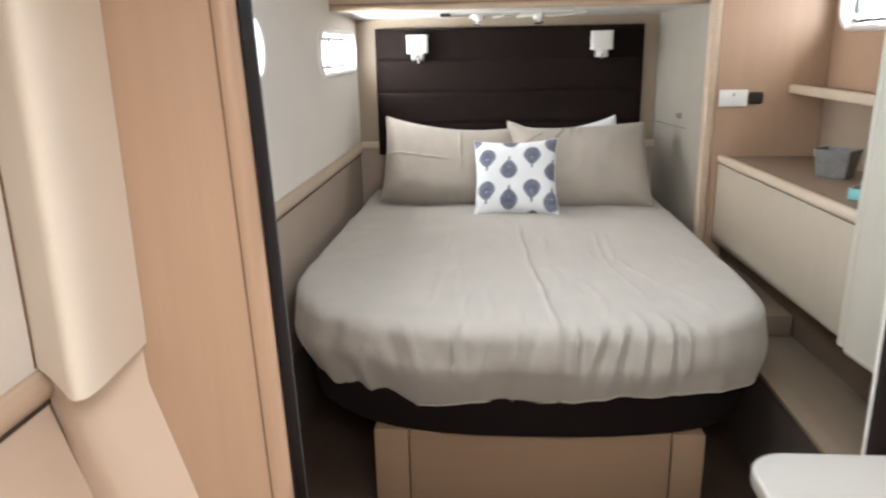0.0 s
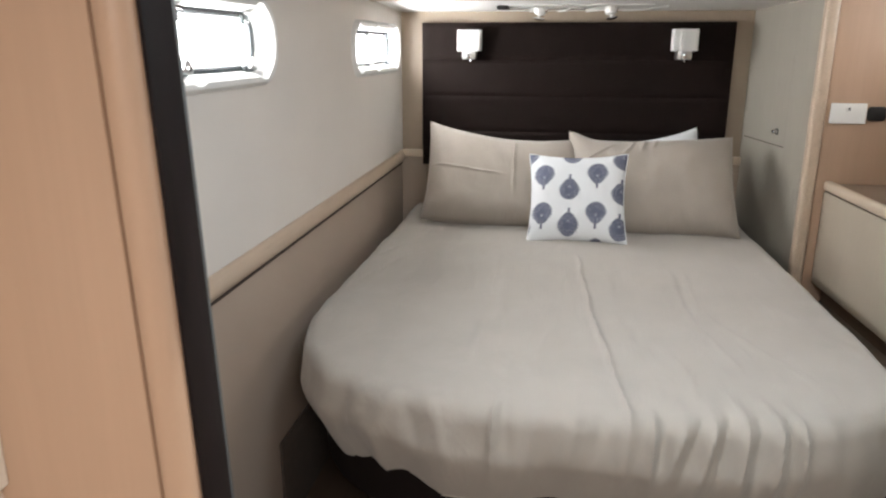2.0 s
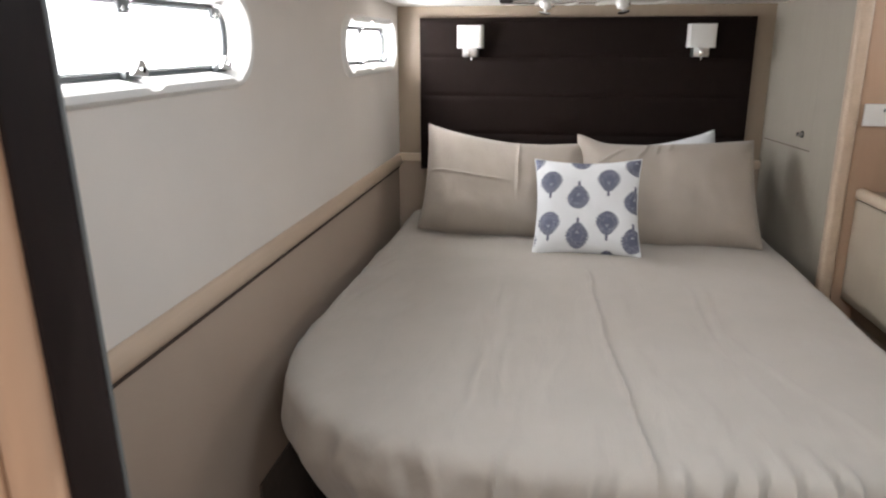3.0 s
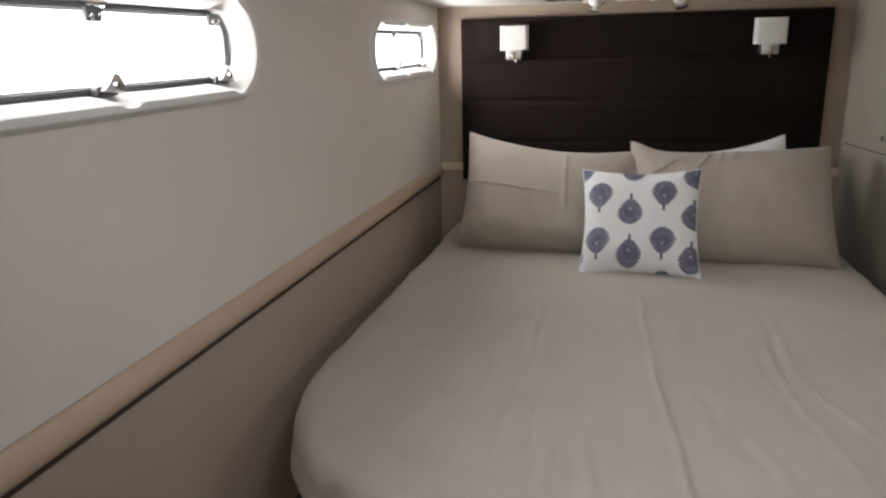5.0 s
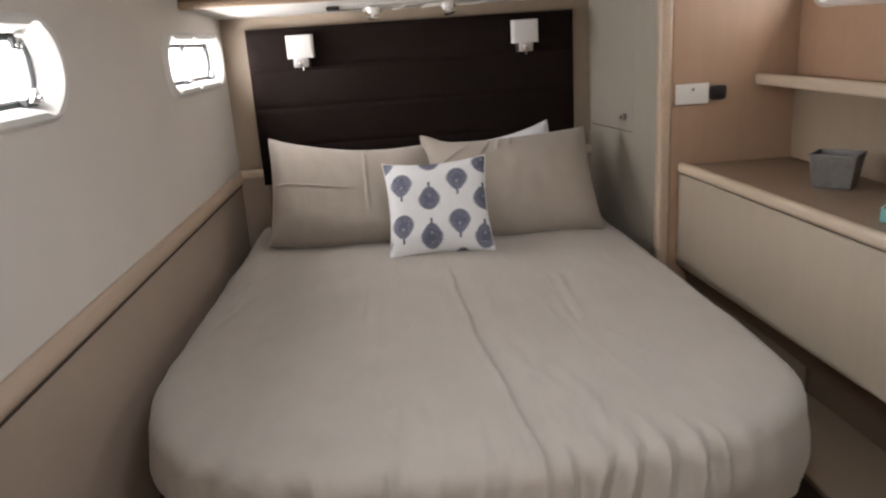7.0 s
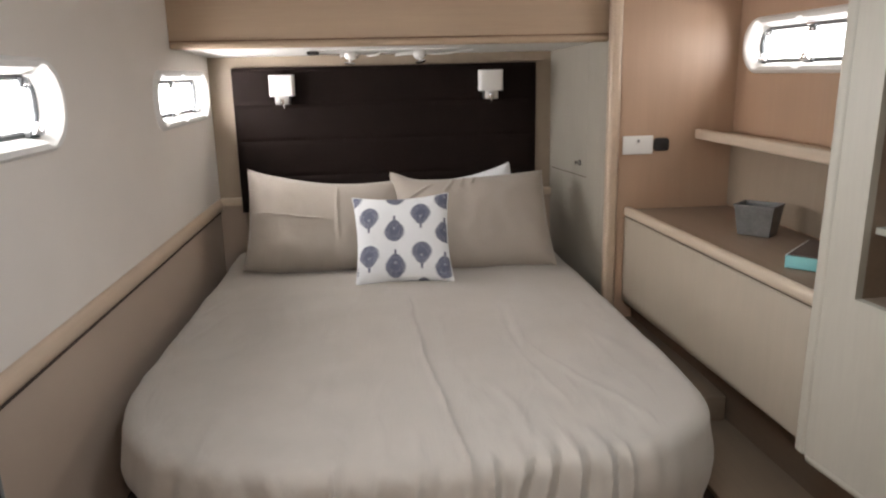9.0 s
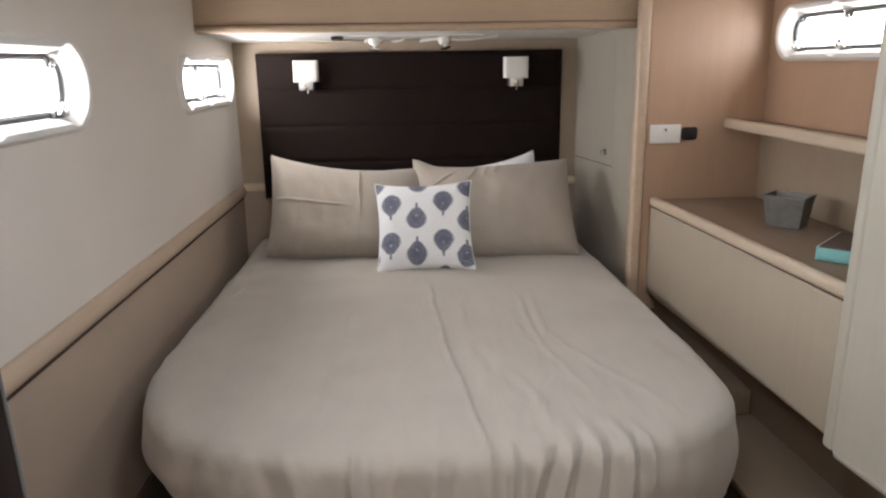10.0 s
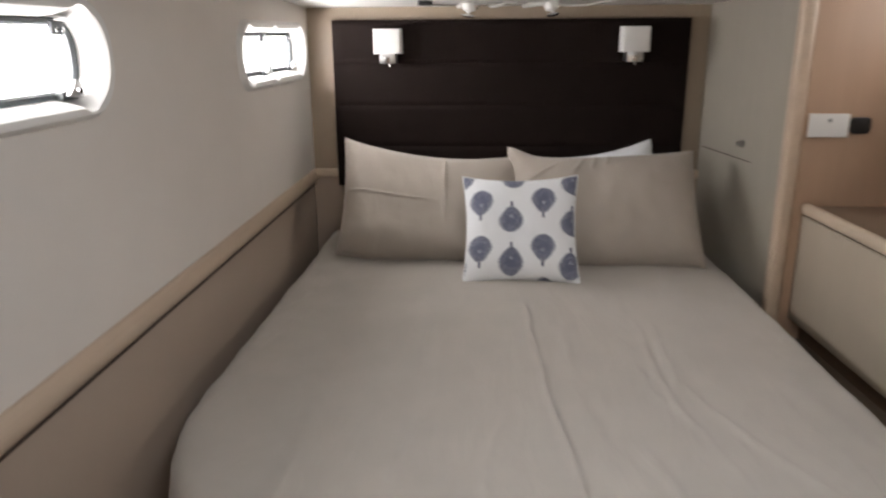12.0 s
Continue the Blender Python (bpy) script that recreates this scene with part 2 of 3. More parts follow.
structure("ceiling", sheet_with_holes([(PORT - 0.13, NEAR - 0.1), (STAR + 0.13, NEAR - 0.1), (STAR + 0.13, AFT + 0.1), (PORT - 0.13, AFT + 0.1)], [assumed_hatch, assumed_companionway], lambda a, b, d: (a, b, CEIL + d), 0.05), WHITE_LINER)

# port hull side: upper lining, lower lining, rail between
place_port = lambda a, b, d: (PORT - d, a, b)
holes = [rounded(y, z, w - 0.03, h - 0.03, 0.075) for _, y, z, w, h in WIN_PORT]
structure("wall_port_upper", sheet_with_holes([(NEAR, 0.890), (AFT, 0.890), (AFT, CEIL), (NEAR, CEIL)], holes, place_port, HULL_T), HULL, smooth=False)
structure("wall_port_lower", box(PORT - HULL_T, PORT - 0.004, NEAR, AFT, FLOOR, 0.814), HULL_LOW)
# Dark strip put in for the soft shade low on the hull side.
structure("baseboard_port", box(PORT - 0.002, PORT + 0.008, 2.15, AFT - 0.02, FLOOR, 0.22, 0.003), CARPET_AND_SHADE, label="dark brown carpet lining along the foot of the hull side")
structure("trim_port_groove", box(PORT - HULL_T, PORT + 0.001, NEAR, AFT, 0.814, 0.828), GROOVE)
b = bmesh.new()
prof = [(PORT - 0.10, 0.829), (PORT + 0.006, 0.829), (PORT + 0.013, 0.833), (PORT + 0.017, 0.842), (PORT + 0.018, 0.855), (PORT + 0.016, 0.866), (PORT + 0.012, 0.876), (PORT + 0.007, 0.884), (PORT + 0.001, 0.888), (PORT - 0.10, 0.888)]
ends = [[b.verts.new((x, y, z)) for x, z in prof] for y in (NEAR, AFT)]
b.faces.new(ends[0]), b.faces.new(ends[1])
for k in range(len(prof)):
    b.faces.new((ends[0][k], ends[0][(k + 1) % len(prof)], ends[1][(k + 1) % len(prof)], ends[1][k]))
structure("trim_port_rail", b, PORT_RAIL)

# aft wall behind the headboard
structure("wall_aft", box(PORT - HULL_T, STAR + 0.2, AFT, AFT + 0.06, FLOOR, CEIL), AFT_WALL)
structure("wall_aft_lower", box(PORT, -0.56, AFT - 0.012, AFT - 0.001, FLOOR, 0.85), HULL_LOW)
structure("trim_aft_rail", box(PORT + 0.005, -0.56, AFT - 0.028, AFT - 0.001, 0.852, 0.893, 0.008, 3), OAK_RAIL)
structure("wall_aft_lower_starboard", box(0.95, 1.07, AFT - 0.012, AFT - 0.001, FLOOR, 0.85), HULL_LOW)
structure("trim_aft_rail_starboard", box(0.95, 1.06, AFT - 0.028, AFT - 0.001, 0.852, 0.893, 0.008, 3), OAK_RAIL)

# starboard hull side
place_star = lambda a, b, d: (STAR + d, a, b)
_, wy, wz, ww, wh = WIN_STAR
structure("wall_starboard", sheet_with_holes([(NEAR, FLOOR), (AFT, FLOOR), (AFT, CEIL), (NEAR, CEIL)], [rounded(wy, wz, ww - 0.03, wh - 0.03, 0.07)], place_star, HULL_T), OAK, smooth=False)
# Greyer sheet over the oak stands for cool window light below the shelf.
structure("wall_starboard_lower", box(STAR - 0.006, STAR - 0.0005, 1.92, 3.338, 0.899, 1.198), AFT_WALL)
structure("wall_passage_end", box(PORT - HULL_T, STAR + 0.2, NEAR - 0.06, NEAR, FLOOR, CEIL), CREAM)

# starboard bulkhead that carries the switch, and the slanted locker side beside the bed
structure("wall_bulkhead_starboard", box(1.19, STAR, 3.34, 3.38, FLOOR, CEIL), OAK)


# ---- windows ----
def rim(cy, cz, w, h, r, scoops=(), depth=0.0):
    """A rounded rectangle with many points on its straight runs; scoops are finger recesses that push the long edges outwards."""
    pts = []
    corners = ((1, 1, 0), (-1, 1, 90), (-1, -1, 180), (1, -1, 270))
    for k, (sx, sy, a0) in enumerate(corners):
        arc = [(cy + sx * (w / 2 - r) + r * math.cos(radians(a0 + 11.25 * i)), cz + sy * (h / 2 - r) + r * math.sin(radians(a0 + 11.25 * i))) for i in range(9)]
        nx, ny, na = corners[(k + 1) % 4]
        nxt = (cy + nx * (w / 2 - r) + r * math.cos(radians(na)), cz + ny * (h / 2 - r) + r * math.sin(radians(na)))
        n = 72 if k % 2 == 0 else 6
        pts += arc + [(arc[-1][0] + (nxt[0] - arc[-1][0]) * i / n, arc[-1][1] + (nxt[1] - arc[-1][1]) * i / n) for i in range(1, n)]
    out = []
    for a, c in pts:
        push = max([depth * math.exp(-((a - s_) / 0.027) ** 4) for s_ in scoops] + [0.0])
        out.append((a, c + math.copysign(push, c - cz) if abs(c - cz) > h * 0.3 else c))
    return out


def window(name, y, z, w, h, inward, x, label):
    """A moulded white liner with finger scoops round a hinged pane with grey frame, hinges and latches. inward: +1 where the room lies towards +x."""
    pl = lambda a, b, d: (x + inward * d, a, b)
    win = tagged(new(name), label, "window", "cabin windows", "structure")
    stops = (y - w / 2 + 0.105, y - 0.035 * inward, y + w / 2 - 0.105)
    o = lambda g, r, dip=0.0: rim(y, z, w - 2 * g * (0.62 if g > 0 else 1), h - 2 * g * (0.62 if g > 0 else 1), r, stops, dip)
    part("window_frame", ring([(o(-0.006, 0.10), 0.001), (o(-0.001, 0.10), 0.010), (o(0.008, 0.095), 0.016), (o(0.030, 0.088, 0.008), 0.015), (o(0.040, 0.082, 0.013), 0.007),
                               (o(0.050, 0.075, 0.013), -0.020), (o(0.056, 0.07, 0.006), -0.045), (o(0.060, 0.06), -0.060), (o(0.066, 0.05), -0.062)], pl), WHITE, win)
    inner = o(0.064, 0.055)
    part("pane_frame", ring([(o(0.054, 0.066), -0.061), (o(0.054, 0.066), -0.049), (o(0.060, 0.06), -0.044), (o(0.072, 0.050), -0.044), (o(0.080, 0.046), -0.049), (o(0.080, 0.046), -0.061)], pl), GREY_FRAME, win)
    pane = ring([(inner, -0.058), (inner, -0.062)], pl)
    for d in (-0.058, -0.062):
        pane.faces.new([pane.verts.new(pl(a, c, d)) for a, c in inner])
    bmesh.ops.remove_doubles(pane, verts=pane.verts[:], dist=0.0005)
    p = part("pane", pane, GLASS, win, smooth=False)
    p.visible_shadow = False
    top, bot = z + h / 2 - 0.064 * 0.62, z - h / 2 + 0.064 * 0.62
    for a in stops:
        b = box(-0.006, 0.006, -0.020, 0.020, -0.024, 0.004, 0.004)
        b.transform(Matrix.Translation(pl(a, top - 0.004, -0.040)))
        hinge = part("hinge", b, GREY_FRAME, win)
        part("barrel", tube([pl(a - 0.024, top + 0.004, -0.034), pl(a + 0.024, top + 0.004, -0.034)], 0.0075, 10), CHROME, hinge, "chrome hinge barrel")
        for k in (-0.010, 0.010):
            b = lathe([(0.0055, 0), (0.0055, 0.003), (0.0035, 0.0045)], 10, Matrix.Translation(pl(a + k, top - 0.018, -0.034)) @ pose(0, 0, 0, 0, 90 * inward, 0))
            part("screw", b, CHROME, hinge, "bright screw head")
    for a in stops:
        b = box(-0.009, 0.009, -0.028, 0.028, -0.008, 0.010, 0.004)
        b.transform(Matrix.Translation(pl(a, bot, -0.038)))
        latch = part("latch", b, GREY_FRAME, win)
        b = prism([(-0.026, 0.0), (0.026, -0.006), (0.034, 0.006), (0.026, 0.026), (0.012, 0.030), (-0.004, 0.014)], -0.007, 0.007, 0.003)
        b.transform(Matrix.Translation(pl(a, bot + 0.002, -0.022)) @ pose(0, 0, 0, 0, -12 * inward, 0) @ Matrix(((0, 0, 1, 0), (1, 0, 0, 0), (0, 1, 0, 0), (0, 0, 0, 1))))
        part("latch_lever", b, SATIN, latch, "chrome latch lever")
        part("latch_pin", tube([pl(a + 0.004, bot + 0.010, -0.030), pl(a + 0.004, bot + 0.010, -0.010)], 0.006, 10), CHROME, latch)
    return win


for n, y, z, w, h in WIN_PORT:
    window(n, y, z, w, h, 1, PORT, "white moulded port window with grey hinged frame")
window(*WIN_STAR[:5], -1, STAR, "white moulded window with dark hinges above the shelf")

# ---- soffit over the bed head ----
b = bmesh.new()
prof = [(3.41, 1.640), (3.41, CEIL), (AFT - 0.001, CEIL), (AFT - 0.001, 1.60), (3.44, 1.626)]
vs = [[b.verts.new((x, y, z)) for y, z in prof] for x in (PORT + 0.001, 1.152)]
b.faces.new(vs[0]), b.faces.new(vs[1])
for k in range(len(prof)):
    f = b.faces.new((vs[0][k], vs[0][(k + 1) % 5], vs[1][(k + 1) % 5], vs[1][k]))
    if k == 3:
        f.material_index = 1
structure("soffit", b, [OAK_FLAT, WHITE_LINER], smooth=False)
structure("trim_soffit_lip", box(PORT + 0.001, 1.150, 3.396, 3.445, 1.616, 1.646, 0.012, 3), OAK_FLAT)

# slanted locker side
def slanted(x0, y0, x1, y1, t, z0, z1, bevel=0.0):
    n = Vector((y1 - y0, x0 - x1)).normalized() * t
    return prism([(x0, y0), (x1, y1), (x1 + n.x, y1 + n.y), (x0 + n.x, y0 + n.y)], z0, z1, bevel)

structure("wall_locker_side", slanted(1.165, 3.36, 1.055, AFT, 0.04, 0.2, 1.64), LOCKER_SIDE_SHADED)
structure("trim_soffit_groove", box(PORT + 0.001, 1.150, 3.404, 3.412, 1.646, 1.651), OAK_GROOVE)
structure("trim_locker_post", prism(rounded(1.162, 3.352, 0.052, 0.056, 0.018), FLOOR, CEIL), PORT_RAIL)

door = tagged(new("door_1"), "pale laminate locker door with a chrome push knob", "door", kind="structure")
along = Vector((1.165 - 1.055, 3.36 - AFT)).normalized()
side = Vector((along.y, -along.x))
def on_side(a, c, d):
    """a metres from the aft corner, height c, d out from the locker side."""
    return (1.055 + along.x * a + side.x * d, AFT + along.y * a + side.y * d, c)
b = box(0.0, 0.46, 1.004, 1.63, 0.0, 0.0006)
for v in b.verts:
    v.co = Vector(on_side(*v.co))
part("door_panel", b, LOCKER_SIDE_SHADED, door)
b = box(0.03, 0.46, 1.000, 1.004, 0.0, 0.001)
for v in b.verts:
    v.co = Vector(on_side(*v.co))
part("door_gap", b, GROOVE, door)
spot = Vector(on_side(0.385, 1.063, 0.004))
turn = Vector((side.x, side.y, 0)).to_track_quat("Z", "Y").to_matrix().to_4x4()
part("escutcheon", lathe([(0.015, -0.004), (0.015, -0.001), (0.012, 0.0005)], 18, Matrix.Translation(spot) @ turn), BLACK, door)
part("knob", lathe([(0.011, 0), (0.011, 0.004), (0.006, 0.006), (0.006, 0.010), (0.009, 0.013), (0.009, 0.017), (0.004, 0.019)], 16, Matrix.Translation(spot) @ turn), CHROME, door, "chrome knob")

# ---- headboard ----
hb = thing("headboard", "dark brown leather headboard with horizontal padded channels", "headboard", at=(0.198, 4.05, 1.0))
def padded(w, h, t):
    """An upholstered channel: a soft front with rounded edges, in x and z, its back at y 0."""
    b = bmesh.new()
    nu, nv = 60, 14
    rows = []
    for j in range(nv + 1):
        v = -1 + 2 * j / nv
        row = []
        for i in range(nu + 1):
            u = -1 + 2 * i / nu
            e = max(0.0, 1 - abs(v) ** 12) ** 0.4 * max(0.0, 1 - abs(u) ** 60) ** 0.4
            puff = 0.0025 * noise.noise((u * 7 + h, v * 1.5 + w, 2.0)) * e
            row.append(b.verts.new((w / 2 * u, -(t - 0.005) - 0.005 * e - puff, h / 2 * v)))
        rows.append(row)
    for j in range(nv):
        for i in range(nu):
            b.faces.new((rows[j][i], rows[j][i + 1], rows[j + 1][i + 1], rows[j + 1][i]))
    skirt = [e_ for e_ in b.edges if e_.is_boundary]
    back = bmesh.ops.extrude_edge_only(b, edges=skirt)
    for v in back["geom"]:
        if isinstance(v, bmesh.types.BMVert):
            v.co.y = 0.0
    return b
for k in range(4):
    z1 = 1.545 - 0.182 * k
    b = padded(1.54, 0.182, 0.034)
    b.transform(Matrix.Translation((0, 0.012, z1 - 0.091 - 1.0)))
    part("panel", b, LEATHER, hb)

# ---- bed ----
bed = thing("bed", "built-in bed base of beige laminate with dark upholstered platform", "bed", at=(0.27, 2.9, FLOOR))
def bedbox(name, x0, x1, y0, y1, z0, z1, mat, bevel=0.004):
    b = box(x0, x1, y0, y1, z0, z1, bevel)
    b.transform(Matrix.Translation((-0.27, -2.9, -FLOOR)))
    return part(name, b, mat, bed)
bedbox("front_panel", -0.15, 0.71, 1.85, 1.87, FLOOR, 0.208, BASE_OAK_SHADED)
bedbox("corner_panel", -0.27, -0.155, 1.85, 1.87, FLOOR, 0.208, BASE_OAK_SHADED)
bedbox("corner_panel", 0.715, 0.82, 1.85, 1.87, FLOOR, 0.208, BASE_OAK_SHADED)
bedbox("carcass", -0.27, 0.82, 1.872, 4.02, FLOOR, 0.205, BASE_OAK_SHADED)

def bed_outline(n=14):
    """Plan of the mattress: straight sides, a bowed foot and round corners."""
    pts = [(-0.62, 4.04)]
    pts += [(-0.62 - 0.0005 * k, 4.0 - 0.2 * k) for k in range(1, 8)]
    cx, cy, rx, ry = 0.217, 2.45, 0.846, 0.70
    for k in range(2 * n + 1):
        t = math.pi + math.pi * k / (2 * n)
        c, s_ = math.cos(t), math.sin(t)
        e = 2.6 if c < 0 else 2.6 + 1.5 * c
        pts.append((cx + rx * math.copysign(abs(c) ** (2 / e), c), cy + ry * math.copysign(abs(s_) ** (2 / e), s_)))
    pts += [(1.063 - 0.004 * k, 2.6 + 0.2 * k) for k in range(0, 7)]
    pts += [(1.03, 4.04)]
    return pts

b = prism(bed_outline(), 0.208, 0.42, 0.02, 3)
for v in b.verts:
    v.co.x = 0.27 + (v.co.x - 0.27) * 0.95
    v.co.y = 4.04 + (v.co.y - 4.04) * 0.975
b.transform(Matrix.Translation((-0.27, -2.9, -FLOOR)))
part("platform", b, BASE_CLOTH, bed, "dark brown upholstered platform")

TOP = 0.62
outline = np.array(bed_outline())
seg_a, seg_b = outline[:-1], outline[1:]
seg_d = seg_b - seg_a
seg_l = np.hypot(seg_d[:, 0], seg_d[:, 1])
run = np.concatenate([[0], np.cumsum(seg_l)])[:-1]

def nearest(x, y):
    """Signed distance to the outline's open run (inside negative), nearest point, outward normal and arc length."""
    p = np.array((x, y))
    t = np.clip(((p - seg_a) * seg_d).sum(1) / seg_l ** 2, 0, 1)
    q = seg_a + seg_d * t[:, None]
    dist = np.hypot(*(p - q).T)
    i = int(dist.argmin())
    cross = seg_d[i, 0] * (p - seg_a[i])[1] - seg_d[i, 1] * (p - seg_a[i])[0]
    sign = -1 if cross > 0 else 1
    nrm = np.array((seg_d[i, 1], -seg_d[i, 0])) / seg_l[i]
    if dist[i] > 1e-5:
        nrm = sign * (p - q[i]) / dist[i]
    return sign * dist[i], q[i], nrm, run[i] + t[i] * seg_l[i]

def ridge(x, y, x0, y0, x1, y1, width, height):
    """A soft crease in the cloth along a line."""
    dx, dy = x1 - x0, y1 - y0
    l2 = dx * dx + dy * dy
    t = ((x - x0) * dx + (y - y0) * dy) / l2
    off = ((x - x0) * dy - (y - y0) * dx) / math.sqrt(l2)
    off += 0.003 * math.sin(11 * t + x0 * 20)
    fade = max(0.0, min(1.0, 4 * t, 4 * (1 - t)))
    return height * fade * math.exp(-(off / width) ** 2)

CREASES = [(0.236, 3.06, 0.254, 2.60, 0.007, 0.009), (0.250, 2.72, 0.281, 2.15, 0.007, 0.011), (0.270, 2.32, 0.345, 1.62, 0.007, 0.012), (0.275, 2.70, 0.360, 1.70, 0.030, -0.006), (0.215, 2.85, 0.290, 1.75, 0.045, 0.006),
           (0.566, 2.92, 0.566, 2.50, 0.009, 0.007), (0.562, 2.58, 0.592, 2.24, 0.010, 0.008), (0.588, 2.34, 0.640, 1.98, 0.010, 0.006), (0.616, 2.92, 0.598, 2.42, 0.010, 0.008), (0.590, 2.80, 0.580, 2.44, 0.012, -0.008),
           (0.600, 2.55, 0.720, 2.15, 0.009, 0.007), (0.680, 2.28, 0.860, 1.86, 0.012, 0.006), (0.66, 2.40, 0.92, 1.90, 0.050, 0.006), (0.52, 2.60, 0.56, 2.36, 0.014, 0.006), (0.535, 2.62, 0.545, 2.42, 0.010, -0.006),
           (-0.074, 2.98, -0.064, 2.46, 0.009, 0.006), (-0.068, 2.34, -0.080, 1.96, 0.008, -0.008), (-0.030, 2.92, -0.016, 2.20, 0.020, 0.006), (-0.110, 2.80, -0.100, 2.00, 0.022, 0.004), (-0.014, 2.40, -0.004, 1.95, 0.009, -0.005),
           (0.340, 2.86, 0.345, 2.62, 0.012, 0.005), (0.36, 2.45, 0.40, 2.15, 0.018, -0.005), (0.83, 2.7, 1.0, 2.05, 0.03, 0.007), (-0.35, 2.9, -0.42, 2.0, 0.05, 0.007), (0.45, 2.2, 0.52, 1.80, 0.016, 0.006), (0.10, 2.1, 0.14, 1.78, 0.014, 0.007),
           (-0.28, 2.2, -0.34, 1.85, 0.02, 0.006), (0.42, 3.2, 0.44, 2.7, 0.03, 0.004), (0.04, 2.1, 0.03, 1.74, 0.010, 0.007), (0.20, 1.98, 0.23, 1.74, 0.010, 0.006), (-0.45, 3.0, -0.56, 2.55, 0.012, 0.007), (-0.50, 3.15, -0.57, 2.95, 0.010, 0.008)]

# foot pleats: place, lean, half width, height, how far they run up on to the top
PLEATS = [(0.012, 0.01, 0.008, 0.018, 0.06), (0.040, -0.05, 0.018, -0.012, 0.10), (0.110, 0.07, 0.014, 0.010, 0.12), (0.205, 0.05, 0.012, 0.011, 0.14), (0.262, 0.11, 0.016, -0.009, 0.08), (0.330, 0.02, 0.014, 0.012, 0.12),
          (0.385, 0.01, 0.010, 0.020, 0.06), (0.412, 0.02, 0.016, -0.013, 0.05), (0.452, 0.14, 0.014, 0.018, 0.12), (0.490, 0.14, 0.010, -0.014, 0.08), (0.520, 0.11, 0.012, 0.021, 0.16), (0.556, 0.09, 0.010, -0.016, 0.12),
          (0.592, 0.05, 0.012, 0.024, 0.18), (0.628, 0.05, 0.010, -0.014, 0.12), (0.668, 0.02, 0.011, 0.022, 0.18), (0.700, 0.00, 0.009, -0.014, 0.10), (0.724, -0.01, 0.010, 0.020, 0.12), (0.790, -0.02, 0.022, 0.008, 0.10),
          (-0.060, 0.16, 0.024, 0.006, 0.10), (-0.140, -0.18, 0.020, 0.007, 0.02), (-0.210, -0.18, 0.024, -0.006, 0.02), (-0.260, 0.14, 0.020, 0.008, 0.04), (-0.330, 0.18, 0.020, 0.008, 0.02), (-0.380, 0.09, 0.022, -0.006, 0.04),
          (-0.440, 0.07, 0.026, 0.007, 0.06), (-0.510, 0.05, 0.030, 0.005, 0.06)]

def duvet_point(x, y, drop):
    d, q, nrm, s = nearest(x, y)
    r = 0.05
    low = noise.noise((x * 2.2, y * 2.2, 3.0)) * 0.017 + noise.noise((x * 6, y * 6, 7.0)) * 0.0055
    foot = max(0.0, min(1.0, (2.15 - y) / 0.4))
    low += foot * (0.004 * noise.noise((x * 14, y * 11, 1.0)) + 0.0035 * abs(noise.noise((x * 24 + 3 * y, y * 9, 5.0))))
    for k, c in enumerate(CREASES):
        low += (1.05 if k < 3 else 0.62) * ridge(x, y, *c)
    if nrm[1] < -0.3 and -0.30 < d < 0.0:
        for x0, lean, wide, amp, up in PLEATS:
            off = (q[0] + lean * d - x0) / wide
            if abs(off) < 3:
                low += 0.42 * amp * math.exp(-off * off) * max(0.0, 1 + d / (0.6 * up + 0.05)) * min(1.0, -d / 0.02)
    if d < -r:
        inner = -d - r
        return Vector((x, y, TOP + low - 0.012 * math.exp(-inner / 0.15)))
    d = min(d, drop)
    ang = min((d + r) / r, math.pi / 2)
    out = -r + r * math.sin(ang)
    z = TOP - 0.012 - r * (1 - math.cos(ang))
    past = max(0.0, (d + r) - r * math.pi / 2)
    z -= past
    hang = min(1.0, (d + r) / 0.20)
    wave = math.sin(s * 33 + 3 * noise.noise((s * 3, 0, 0))) * 0.5 + noise.noise((s * 14, z * 5, 2.0))
    out += hang * 0.009 * wave + 0.012 * min(1, past / 0.10) - (0.03 - 0.025 * max(0.0, min(1.0, (q[0] - 0.55) / 0.3))) * max(0, past - 0.08) / 0.1
    if nrm[1] < -0.3:
        start = max(0.0, min(1.0, (d + r + 0.035) / 0.07))
        for x0, lean, wide, amp, up in PLEATS:
            off = (q[0] + lean * (d + 0.15 * math.sin(9 * d)) - x0) / wide
            if abs(off) < 3:
                out += 1.0 * amp * start * math.exp(-off * off) * (1 - 0.8 * min(1.0, max(0.0, past - 0.03) / 0.11))
    # the padded edge rolls in under itself towards the hem
    roll_in = max(0.0, past - 0.045)
    out -= 0.8 * roll_in ** 2 + 0.010 * math.sin(s * 11 + 1.3) * min(1.0, roll_in / 0.08)
    pos = q + nrm * out
    return Vector((pos[0], pos[1], z + low * (1 - hang) + 0.010 * hang * noise.noise((s * 9, 4.0, 0))))

def hem(s):
    return 0.241 + 0.010 * math.sin(s * 7.0) + 0.006 * math.sin(s * 13 + 1) + 0.010 * noise.noise((s * 4, 9.0, 0)) + 0.115 * math.exp(-((s - 2.02) / 0.30) ** 2) + 0.040 * math.exp(-((s - 2.42) / 0.25) ** 2) - 0.018 * max(0.0, min(1.0, (s - 2.85) / 0.3))

b = bmesh.new()
step = 0.011
xs = np.arange(-1.04, 1.451, 0.0065)
ys = np.arange(1.42, 4.021, step)
grid = {}
for i, x in enumerate(xs):
    for j, y in enumerate(ys):
        d, q, nrm, s = nearest(x, y)
        if d < hem(s) + step * 1.8:
            v = b.verts.new(duvet_point(x, y, hem(s)))
            grid[i, j] = (v, d < hem(s))
